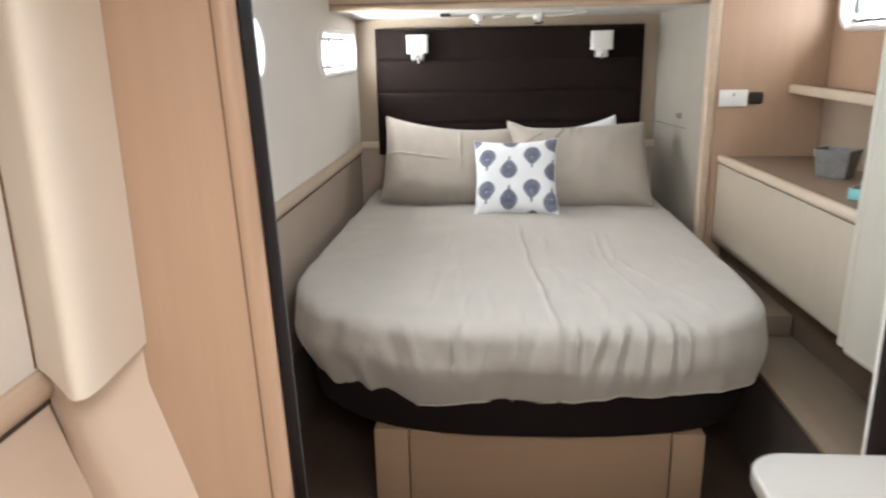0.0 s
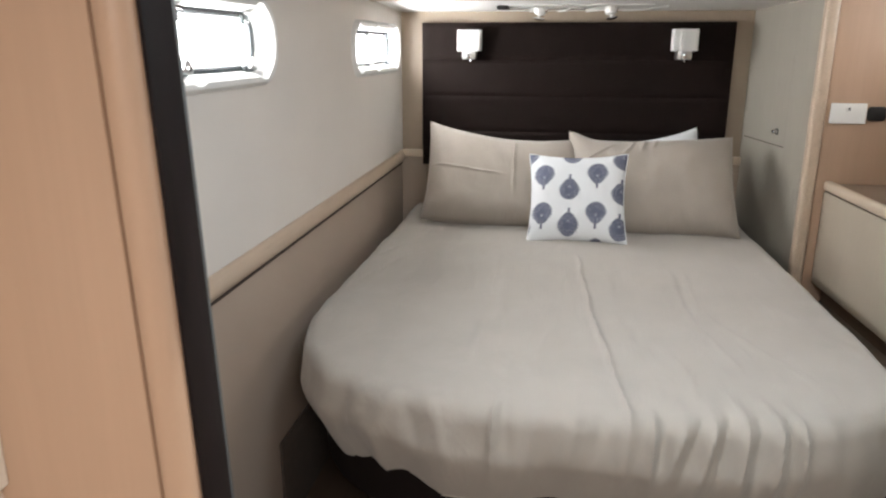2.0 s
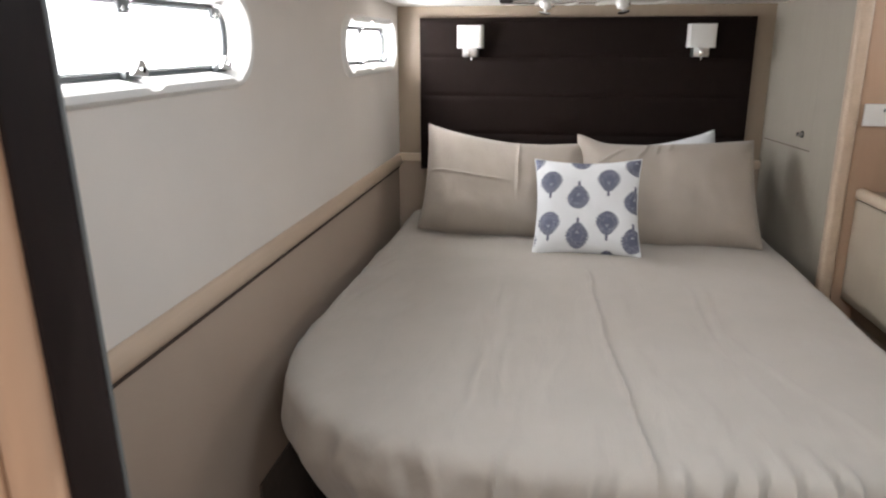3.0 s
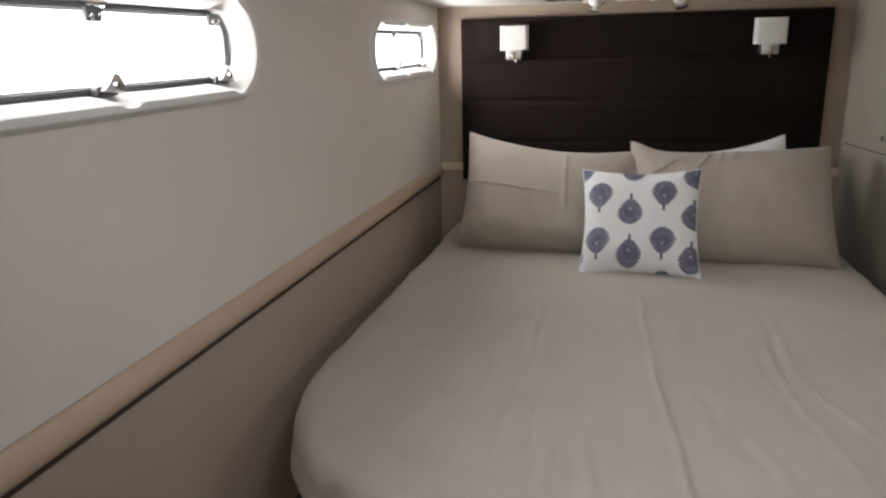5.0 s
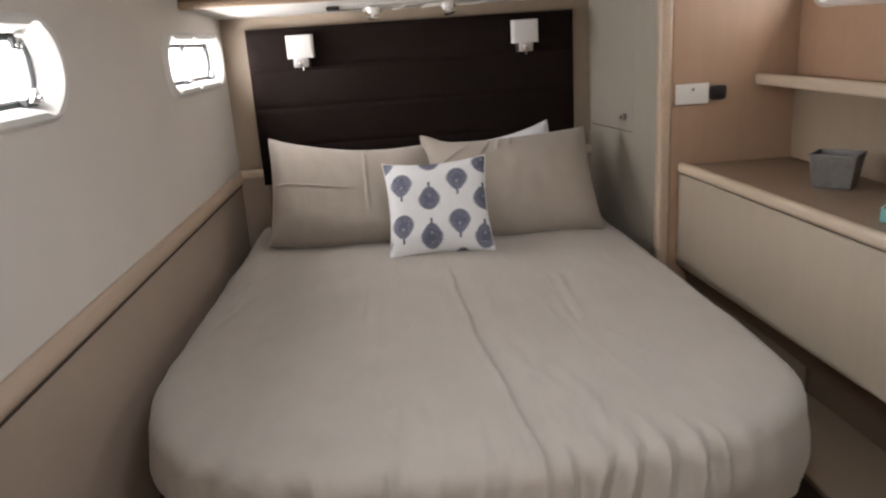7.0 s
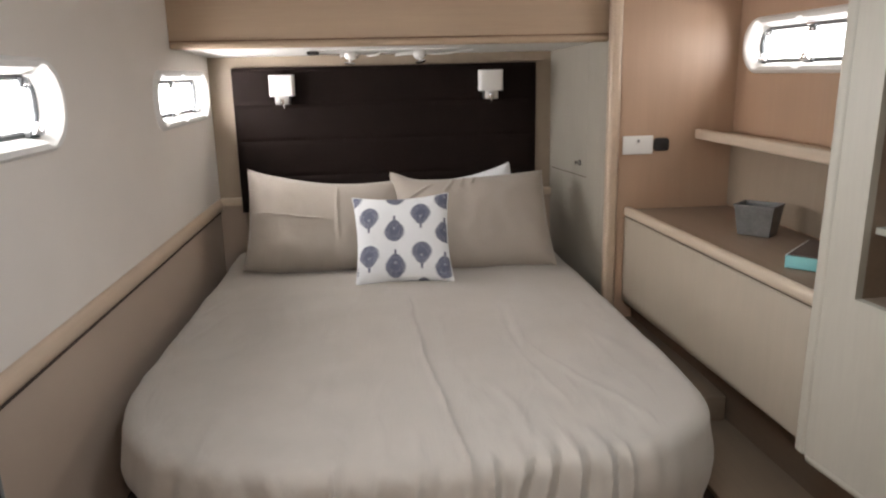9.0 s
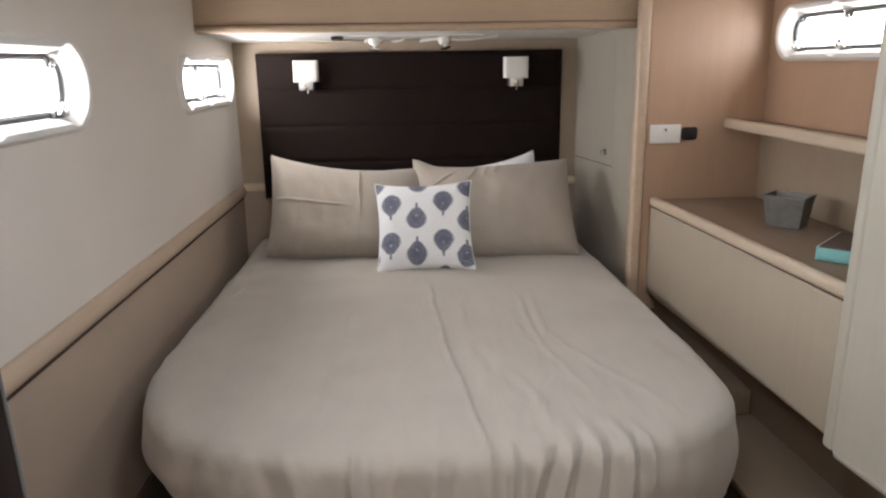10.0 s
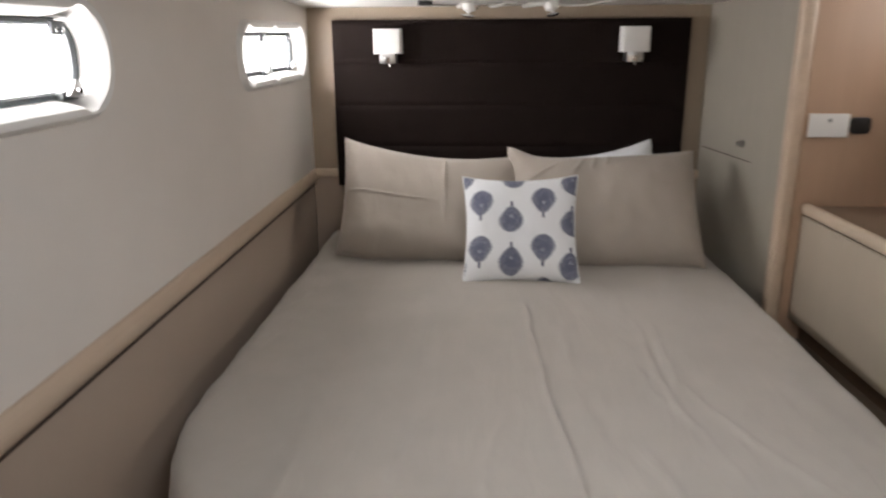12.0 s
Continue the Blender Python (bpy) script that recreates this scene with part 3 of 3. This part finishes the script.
for i in range(len(xs) - 1):
    for j in range(len(ys) - 1):
        c = [grid.get(k) for k in ((i, j), (i + 1, j), (i + 1, j + 1), (i, j + 1))]
        if all(c) and any(k[1] for k in c):
            b.faces.new([k[0] for k in c])
bmesh.ops.smooth_vert(b, verts=b.verts[:], factor=0.5, use_axis_x=True, use_axis_y=True, use_axis_z=True)
duvet = finish("duvet", b, LINEN)
tagged(duvet, "taupe linen duvet with soft creases draped over the bed", "duvet")
edge = []
for k in range(len(seg_a)):
    for f in np.linspace(0, 1, max(2, int(seg_l[k] / 0.012)), endpoint=False):
        p = seg_a[k] + seg_d[k] * f
        n_ = np.array((seg_d[k][1], -seg_d[k][0])) / seg_l[k]
        d, q, nrm, s = nearest(*(p + n_ * 0.02))
        reach = hem(s)
        far = p + np.array(nrm)[:2] * reach
        if p[1] < 3.3:
            edge.append(duvet_point(far[0], far[1], reach))
part("hem", tube(edge, 0.003, 6), LINEN, duvet, "rolled linen hem")

# ---- pillows ----
def pillow_mesh(w, h, thick, nu, nv, waist=0.05, sag=0.0, seed=0, wrinkle=0.006, folds=(), ear=0.0, droop=0.0, heel=0.0, splay=0.0):
    """Two bulging faces sewn at the rim with drawn-out corners. Lies in x and z; bulges along y."""
    b = bmesh.new()
    sides = []
    for sgn in (-1, 1):
        rows = []
        for j in range(nv + 1):
            v = -1 + 2 * j / nv
            row = []
            for i in range(nu + 1):
                u = -1 + 2 * i / nu
                x = w / 2 * u * (1 - waist * (1 - v * v))
                z = h / 2 * v * (1 - waist * 1.2 * (1 - u * u)) - sag * (1 - u * u) * (0.5 + 0.5 * v)
                e = max(0.0, (1 - u ** 4) * (1 - v ** 4))
                bulge = thick / 2 * e ** 0.5 * (1 - 0.10 * v)
                wr = wrinkle * e ** 0.4 * (noise.noise((u * 2.2 + seed, v * 2.0, sgn)) + 0.5 * noise.noise((u * 6, v * 3 + seed, sgn)))
                for u0, v0, u1, v1 in folds:
                    wr += sgn * ridge(u, v, u0, v0, u1, v1, 0.018, 0.009)
                z -= droop * (0.5 + 0.5 * u) ** 2 * (0.5 + 0.5 * v)
                if ear:
                    k = math.exp(-((u + 1) / 0.22) ** 2 - ((v - 1) / 0.3) ** 2)
                    z, wr = z + ear * k, wr - 0.03 * k
                z += heel * math.exp(-((u + 1) / 0.30) ** 2 - ((v + 1) / 0.35) ** 2)
                x -= splay * v * (0.5 + 0.5 * u)
                row.append(b.verts.new((x, sgn * bulge + wr, z)))
            rows.append(row)
        sides.append(rows)
    for rows in sides:
        for j in range(nv):
            for i in range(nu):
                b.faces.new((rows[j][i], rows[j][i + 1], rows[j + 1][i + 1], rows[j + 1][i]))
    r = sides[0]
    rim = r[0][:-1] + [row[-1] for row in r[:-1]] + r[-1][:0:-1] + [row[0] for row in r[:0:-1]]
    rim = [v.co.copy() for v in rim]
    bmesh.ops.remove_doubles(b, verts=b.verts[:], dist=0.0008)
    return b, tube(rim[::2], 0.0032, 6, closed=True)

def pillow(name, label, w, h, thick, m, mat, **kw):
    b, rim = pillow_mesh(w, h, thick, 110, 80, **kw)
    ob = finish(name, b, mat)
    part("seam", rim, mat, ob)
    ob.matrix_world = m
    return tagged(ob, label, "pillow", "pillows on the bed")

pillow("pillow", "taupe linen pillow leaning on the dark headboard, faint fold lines", 0.77, 0.535, 0.25, pose(-0.108, 3.67, 0.823, -31, 2.5, 2), PILLOW_LINEN, sag=0.052, seed=1, wrinkle=0.010, droop=0.045, heel=0.03, folds=((0.14, -0.5, 0.10, 1.05), (-1.05, 0.09, 0.08, 0.0)))
pillow("pillow", "taupe linen pillow with a crumpled upper edge beside the cushion", 0.75, 0.49, 0.25, pose(0.572, 3.625, 0.801, -31, -2.5, -3), PILLOW_LINEN, sag=0.012, seed=5, wrinkle=0.011, waist=0.035, splay=0.008, ear=0.03, folds=((-0.12, 0.62, -0.05, 0.98), (0.02, 0.7, 0.10, 0.99), (-0.35, 0.5, -0.15, 0.97), (-0.9, 0.35, -0.4, 0.85)))
pillow("pillow", "white cotton pillow behind the taupe pillow", 0.50, 0.42, 0.12, pose(0.590, 3.85, 0.812, -18, -9, 0), COTTON, sag=0.02, seed=9)

# ---- cushion with printed leaf motifs ----
def motif(a, c):
    """0 outside, 1 dark and 2 pale inside a feathered drop with its stem towards +c, about a unit high."""
    if c > 0.30 and c < 0.47:
        return 1 if abs(a) < 0.034 + 0.02 * math.sin(c * 40) ** 2 else 0
    if c < -0.44 or c > 0.40:
        return 0
    w = 0.40 * math.sqrt(max(0.0, 1 - ((c + 0.07) / 0.36) ** 2)) if c < -0.07 else 0.40 * (1 - ((c + 0.07) / 0.47) ** 1.5)
    t = math.atan2(a, c + 0.05)
    r = abs(a) / max(w, 1e-3)
    edge = 0.98 + 0.12 * math.cos(26 * t)
    if r > edge:
        return 0
    if abs(abs(a) - 0.6 * (0.07 - c)) < 0.016 and -0.02 < c < 0.07:
        return 3
    rr = math.hypot(a, c + 0.05)
    if rr > 0.17 and math.cos(26 * t) < -0.78 and math.sin(90 * rr) > -0.4:
        return 2
    return 1

CUSHION_W = 0.422
centres = [(-0.145, 0.086, -1), (-0.034, 0.032, 1), (0.081, 0.094, -1), (-0.143, -0.098, -1), (-0.030, -0.130, 1), (0.083, -0.094, -1), (0.186, 0.022, 1), (0.184, -0.145, 1),
           (-0.030, 0.212, 1), (0.187, 0.190, 1), (-0.12, -0.265, -1), (0.088, -0.252, -1), (-0.235, -0.14, 1), (-0.22, 0.22, 1)]
b, rim = pillow_mesh(CUSHION_W + 0.008, CUSHION_W - 0.002, 0.15, 230, 230, waist=0.085, seed=3, wrinkle=0.004)
for f in b.faces:
    c = f.calc_center_median()
    if c.y < 0:
        for mx, mz, s_ in centres:
            k = motif((c.x - mx - 0.04 * c.z) / 0.109, s_ * (c.z - 0.95 * mz) / 0.130)
            if k:
                f.material_index = k if k < 3 else 2
ob = finish("cushion", b, [COTTON, INDIGO, INDIGO_PALE])
part("seam", rim, COTTON, ob)
ob.matrix_world = pose(0.234, 3.372, 0.787, -30, -1.5, -2)
tagged(ob, "small white cushion printed with slate blue leaf motifs", "cushion")

# ---- wall lamps on the headboard ----
def sconce(x, z):
    lamp = thing("wall_lamp", "chrome wall lamp with a square white fabric shade", "wall lamp", "lamps on the headboard", at=(x, 4.028, z))
    part("back_plate", box(-0.03, 0.03, -0.012, 0, -0.085, -0.02, 0.003), CHROME, lamp)
    part("arm", tube([(0, -0.01, -0.06), (0, -0.05, -0.062), (0, -0.06, -0.04)], 0.008), CHROME, lamp)
    b = ring([(rounded(0, 0, 0.118, 0.078, 0.012, 4), -0.05), (rounded(0, 0, 0.118, 0.078, 0.012, 4), 0.052), (rounded(0, 0, 0.112, 0.072, 0.010, 4), 0.052), (rounded(0, 0, 0.112, 0.072, 0.010, 4), -0.05), (rounded(0, 0, 0.118, 0.078, 0.012, 4), -0.05)], lambda a, c, d: (a, c - 0.06, d))
    part("shade", b, SHADE, lamp)
    part("socket_cup", box(-0.034, 0.034, -0.088, -0.012, -0.090, -0.048, 0.004), SATIN, lamp, "satin chrome socket block")
    part("knurl", box(-0.010, 0.010, -0.093, -0.086, -0.088, -0.062, 0.002), CHROME, lamp)
    part("pull", tube([(0.005, -0.06, -0.088), (0.006, -0.062, -0.104)], 0.003, 6), CHROME, lamp)
    return lamp

sconce(-0.318, 1.456)
sconce(0.722, 1.459)

# ---- desk beside the bed ----
desk = thing("desk", "built-in beige desk with a rounded oak edge and brown top", "desk", at=(1.45, 2.65, FLOOR))
def desk_front(b):
    """The desk's front runs at a slight angle to the hull, wider at its near end."""
    for v in b.verts:
        if v.co.x < 1.45:
            v.co.x += 0.018 + 0.052 * (3.338 - v.co.y)
    return b
def deskbox(name, x0, x1, y0, y1, z0, z1, mat, bevel=0.004, seg=2):
    b = desk_front(box(x0, x1, y0, y1, z0, z1, bevel, seg))
    b.transform(Matrix.Translation((-1.45, -2.65, -FLOOR)))
    return part(name, b, mat, desk)
deskbox("top", 1.228, STAR - 0.002, 1.902, 3.338, 0.868, 0.894, DESK_TOP)
deskbox("edge", 1.198, 1.232, 1.90, 3.338, 0.866, 0.908, OAK_RAIL, 0.015, 4)
deskbox("front_panel", 1.205, 1.230, 1.895, 3.338, 0.472, 0.861, PANEL, 0.006, 3)
deskbox("groove", 1.212, 1.228, 1.895, 3.338, 0.8612, 0.8658, GROOVE, 0.0)
deskbox("bottom_board", 1.222, 1.69, 1.895, 3.338, 0.476, 0.490, PANEL)
structure("wall_plinth", desk_front(box(1.255, 1.42, 1.0, 3.338, FLOOR, 0.475)), RECESS_SHADE)
structure("wall_step", box(1.088, 1.264, 1.0, 3.338, FLOOR, 0.278), CARPET_AND_SHADE)
structure("trim_step_top", box(1.080, 1.36, 1.0, 3.338, 0.279, 0.300, 0.005), TREAD)
structure("trim_step_riser", box(1.085, 1.31, 2.47, 3.338, 0.301, 0.392, 0.006), TREAD)

# shelf above the desk
shelf = thing("shelf", "pale oak shelf with a raised edge above the desk", "shelf", at=(1.62, 2.65, 1.21))
part("board", box(-0.07, 0.078, -0.70, 0.688, -0.010, 0.010, 0.003), OAK_RAIL, shelf)
part("lip", box(-0.095, -0.068, -0.70, 0.688, -0.012, 0.030, 0.008, 3), OAK_RAIL, shelf)

# ---- tall locker beside the desk ----
lock = thing("locker", "tall pale laminate locker with an open shelved niche", "locker", m=pose(1.198, 1.885, FLOOR, 0, 1.0, 0))
part("post", prism(rounded(0.014, -0.003, 0.030, 0.044, 0.013, 5), 0.62, CEIL - FLOOR), LOCKER_FACE_LIT, lock)
part("side_panel", box(0.022, 0.47, -0.012, 0.006, 0.62, CEIL - FLOOR - 0.01), LOCKER_FACE_LIT, lock)
dirn = Vector((0.13, -1.0)).normalized()
face = lambda a, c, d: (0.004 + dirn.x * a - dirn.y * d, -0.02 + dirn.y * a + dirn.x * d, c)
b = sheet_with_holes([(0, 0.62), (0.89, 0.62), (0.89, CEIL - FLOOR), (0, CEIL - FLOOR)], [[(0.10, 1.07), (0.60, 1.07), (0.60, 1.72), (0.10, 1.72)]], face, 0.02)
part("face", b, LOCKER_FACE_LIT, lock, smooth=False)
b = box(0.0, 0.89, 0.598, 0.630, -0.0015, 0.05, 0.014, 4)
for v in b.verts:
    v.co = Vector(face(v.co.x, v.co.y, v.co.z))
part("bottom_edge", b, LOCKER_FACE_LIT, lock)
b = box(0.0, 0.88, 0.606, 0.618, 0.045, 0.36)
for v in b.verts:
    v.co = Vector(face(v.co.x, v.co.y, v.co.z))
part("bottom_board", b, LOCKER_FACE_LIT, lock)
b = ring([([(0.10, 1.07), (0.60, 1.07), (0.60, 1.72), (0.10, 1.72)], 0.0205), ([(0.10, 1.07), (0.60, 1.07), (0.60, 1.72), (0.10, 1.72)], 0.30)], face)
b.faces.new([b.verts.new(face(a, c, 0.30)) for a, c in ((0.10, 1.07), (0.60, 1.07), (0.60, 1.72), (0.10, 1.72))])
part("niche", b, DESK_TOP, lock, smooth=False)
b = box(0.102, 0.598, 1.225, 1.24, 0.03, 0.29)
for v in b.verts:
    v.co = Vector(face(v.co.x, v.co.y, v.co.z))
part("niche_shelf", b, LOCKER_FACE_LIT, lock)

# ---- near bulkhead with the doorway ----
def jamb(b):
    """The doorway's edge leans slightly outwards towards the deckhead."""
    for v in b.verts:
        if v.co.x > -0.4:
            v.co.x += 0.03 * (1.5 - v.co.z) - 0.009
        v.co.y -= 0.008
    return b
structure("wall_bulkhead_port", jamb(box(PORT, -0.312, BULK, 0.985, FLOOR, CEIL)), OAK)
structure("trim_post_groove", jamb(box(-0.3125, -0.3085, BULK + 0.0015, 0.98, FLOOR, CEIL)), OAK_GROOVE)
post = [(-0.308, 0.985), (-0.308, BULK + 0.002)] + [(-0.298 + 0.024 * math.sin(radians(a)), BULK + 0.022 - 0.024 * math.cos(radians(a))) for a in (0, 18, 36, 54, 72, 90)] + [(-0.274, 0.985)]
structure("trim_door_post", jamb(prism(post, FLOOR, CEIL)), OAK)
structure("trim_door_strip", jamb(box(-0.2735, -0.268, 0.922, 0.984, FLOOR, CEIL, 0.002)), WENGE)
structure("trim_door_seal", jamb(box(-0.274, -0.268, 0.985, 0.991, FLOOR, CEIL, 0.002)), GREY_FRAME)
# Header out of view, added to block passage light from the upper cabin.
structure("wall_door_header", box(-0.30, 0.860, BULK + 0.004, 0.972, 1.76, CEIL), OAK)
structure("wall_bulkhead_starboard_near", box(0.858, STAR, BULK, 0.985, FLOOR, CEIL), PANEL)
structure("trim_door_strip_starboard", box(0.848, 0.8575, 0.922, 0.984, FLOOR, CEIL, 0.002), WENGE)
structure("trim_door_seal_starboard", box(0.846, 0.8575, 0.985, 0.993, FLOOR, CEIL, 0.002), PLASTIC)

# padded fairing on the passage side, and the sloping lower lining under it
def bend(points, n=8):
    """A smooth curve through the corners of a plan line."""
    pts = [points[0]]
    for a, c, d in zip(points, points[1:], points[2:]):
        a, c, d = Vector(a), Vector(c), Vector(d)
        p, q = c + (a - c) * 0.42, c + (d - c) * 0.42
        pts += [tuple(p.lerp(c, k / n).lerp(c.lerp(q, k / n), k / n)) for k in range(n + 1)]
    return pts + [points[-1]]
b = prism([(PORT, BULK - 0.010)] + bend([(PORT - 0.002, 0.846), (-0.625, 0.792), (-0.520, 0.690), (-0.500, BULK - 0.010)]), 0.90, CEIL)
for v in b.verts:
    if v.co.z < 1.0:
        v.co.z = 0.878 + 0.14 * max(0.0, v.co.x + 0.67) + 0.15 * max(0.0, v.co.y - 0.72)
structure("trim_padded_fairing", b, CREAM, label="cream padded fairing with a rounded corner against the bulkhead")
structure("trim_fairing_seam", box(PORT - 0.004, PORT + 0.0015, 0.838, 0.843, 0.895, CEIL), OAK_GROOVE)
b = bmesh.new()
rows = []
for k in range(13):
    z = 0.93 - (0.93 - FLOOR) * k / 12
    f = min(1.0, max(0.0, (0.86 - z) / 0.5))
    line = bend([(-0.70 + 0.12 * f, 0.865), (-0.645 + 0.15 * f, 0.838), (-0.610 + 0.17 * f, 0.846), (-0.512 + 0.14 * f, BULK - 0.009)], 5)
    rows.append([b.verts.new((x, y, z)) for x, y in line] + [b.verts.new((PORT, BULK - 0.009, z))])
for r, q in zip(rows, rows[1:]):
    for k in range(len(r)):
        b.faces.new((r[k], r[(k + 1) % len(r)], q[(k + 1) % len(r)], q[k]))
b.faces.new(rows[0]), b.faces.new(rows[-1])
structure("trim_lower_fairing", b, LOW_FAIRING, label="beige lower lining with a rolled edge below the padded fairing")
b = bmesh.new()
ends = [[b.verts.new(p) for p in ((PORT - 0.004, y, 0.812), (PORT + 0.125, y, 0.36), (PORT + 0.16, y, FLOOR), (PORT - 0.004, y, FLOOR))] for y in (NEAR, 0.864)]
b.faces.new(ends[0]), b.faces.new(ends[1])
for k in range(4):
    b.faces.new((ends[0][k], ends[0][(k + 1) % 4], ends[1][(k + 1) % 4], ends[1][k]))
structure("wall_port_lower_passage", b, LOW_FAIRING, smooth=False)

# rounded white counter in the passage
counter = thing("counter", "white rounded counter end beside the doorway", "counter", at=(0.85, 0.60, FLOOR))
part("top", prism(rounded(0, 0, 0.56, 0.52, 0.07), 0.815, 0.85, 0.010, 3), COUNTER, counter)
part("cabinet", box(-0.22, 0.28, -0.25, 0.20, 0, 0.814, 0.006), PANEL, counter)

# ---- small things ----
plate = thing("light_switch", "white switch plate on the oak bulkhead", "switch", at=(1.27, 3.338, 1.177))
part("plate", box(-0.067, 0.067, -0.010, 0, -0.040, 0.040, 0.003), PLASTIC, plate)
part("rocker", box(-0.010, 0.010, -0.013, -0.008, 0.005, 0.025, 0.001), PLASTIC, plate)
part("mark", box(-0.004, 0.004, -0.0145, -0.0125, 0.012, 0.024), GREY_FRAME, plate, "grey indicator mark")
sock = thing("socket", "black round-cornered socket beside the switch", "socket", at=(1.375, 3.338, 1.177))
part("body", prism([(a, c) for a, c in rounded(0, 0, 0.068, 0.056, 0.014, 4)], 0, 0.012, 0.003), BLACK, sock).matrix_local = pose(0, 0, 0, 90, 0, 0)

pot = thing("planter", "empty tapered zinc planter standing on the desk", "planter", m=pose(1.528, 2.755, 0.897, 0, 0, -47))
b = bmesh.new()
def pot_ring(w, d, z):
    return [b.verts.new((x * w / 2, y * d / 2, z)) for x, y in ((-1, -1), (1, -1), (1, 1), (-1, 1))]
rs = [pot_ring(0.112, 0.09, 0.0), pot_ring(0.14, 0.115, 0.106), pot_ring(0.146, 0.121, 0.107), pot_ring(0.146, 0.121, 0.113), pot_ring(0.134, 0.109, 0.113), pot_ring(0.104, 0.082, 0.006)]
b.faces.new(rs[0]), b.faces.new(rs[-1])
for r, s_ in zip(rs, rs[1:]):
    for k in range(4):
        b.faces.new((r[k], r[(k + 1) % 4], s_[(k + 1) % 4], s_[k]))
part("body", b, ZINC, pot, smooth=False)

carton = thing("small_box", "turquoise box with a dark lid lying on the desk", "box", m=pose(1.522, 2.326, 0.897, 0, 0, 44))
part("body", box(-0.125, 0.125, -0.085, 0.085, 0, 0.038, 0.003), TURQUOISE, carton)
part("lid", box(-0.118, 0.118, -0.078, 0.078, 0.038, 0.043, 0.001), DARK_CARD, carton, "dark brown lid")
for y0 in (-0.085, 0.081):
    part("edge", box(-0.1255, 0.1255, y0, y0 + 0.004, 0.0375, 0.0405, 0.001), COTTON, carton, "white paper edge")

# spot rail under the soffit
fit_ = thing("ceiling_light", "chrome and white spot rail with two small lamps under the soffit", "ceiling light", m=pose(0.22, 3.75, 1.6120, -2.3, 0, 0))
part("base", prism(rounded(-0.02, 0, 0.70, 0.046, 0.022, 5), -0.005, 0.004, 0.002), PLASTIC, fit_)
part("end_cap", box(-0.385, -0.330, -0.03, 0.03, -0.018, -0.002, 0.005), BLACK, fit_, "black end cap")
part("rail", tube([(-0.33, 0.0, -0.014), (-0.2, 0.0, -0.018), (-0.05, 0.0, -0.016), (0.1, 0.0, -0.018)], 0.006), CHROME, fit_)
part("cable", tube([(-0.16, 0.01, -0.018), (-0.125, 0.012, -0.012), (-0.10, 0.0, -0.026), (-0.07, -0.01, -0.024), (-0.045, 0.0, -0.012), (0.0, 0.0, -0.014)], 0.005, 8), WHITE, fit_, "white cable")
part("wire", tube([(0.13, 0.0, -0.018), (0.20, 0.004, -0.024), (0.27, 0.0, -0.022), (0.33, -0.004, -0.012), (0.385, -0.006, -0.006)], 0.004, 8), WHITE, fit_, "thin white wire")
for x, lean, arm in ((-0.185, 8, 0.05), (0.130, -10, 0.11)):
    m = pose(x, 0, -0.010, 180 + lean, lean, 0)
    spot_ = part("spot", lathe([(0.014, -0.004), (0.026, 0.002), (0.029, 0.014), (0.024, 0.028), (0.014, 0.033), (0.006, 0.036), (0.006, 0.046)], 18, m), WHITE, fit_)
    part("bulb", lathe([(0.006, 0.044), (0.024, 0.046), (0.026, 0.049), (0.020, 0.053), (0.008, 0.055)], 16, m), CHROME, spot_, "chrome lamp disc")
    part("bracket", tube([(x - arm, 0.004, -0.022), (x - arm * 0.5, 0.0, -0.017), (x, 0.0, -0.014)], 0.010, 10), WHITE, fit_)
    part("clip", box(x + 0.012, x + 0.036, -0.014, 0.014, -0.034, -0.008, 0.004), CHROME, fit_)

# things on the niche shelf of the locker
roll = thing("paper_roll", "small white roll standing in the locker niche", "paper roll", at=(0, 0, 0))
fx, fy, fz = face(0.22, 1.24, 0.10)
roll.matrix_world = pose(1.198, 1.885, FLOOR, 0, 1.0, 0) @ Matrix.Translation((fx, fy, fz + 0.0005))
part("paper", lathe([(0.02, 0.0), (0.05, 0.0), (0.053, 0.004), (0.053, 0.05), (0.05, 0.054), (0.02, 0.054)], 24), COTTON, roll)

# small dark care tag sewn to the corner of the first pillow
tag = box(-0.018, 0.018, -0.0015, 0.0015, -0.006, 0.006, 0.001)
tag.transform(Matrix.Translation((-0.335, -0.014, 0.222)))
part("tag", tag, GREY_FRAME, bpy.data.objects["pillow"], "dark sewn tag")
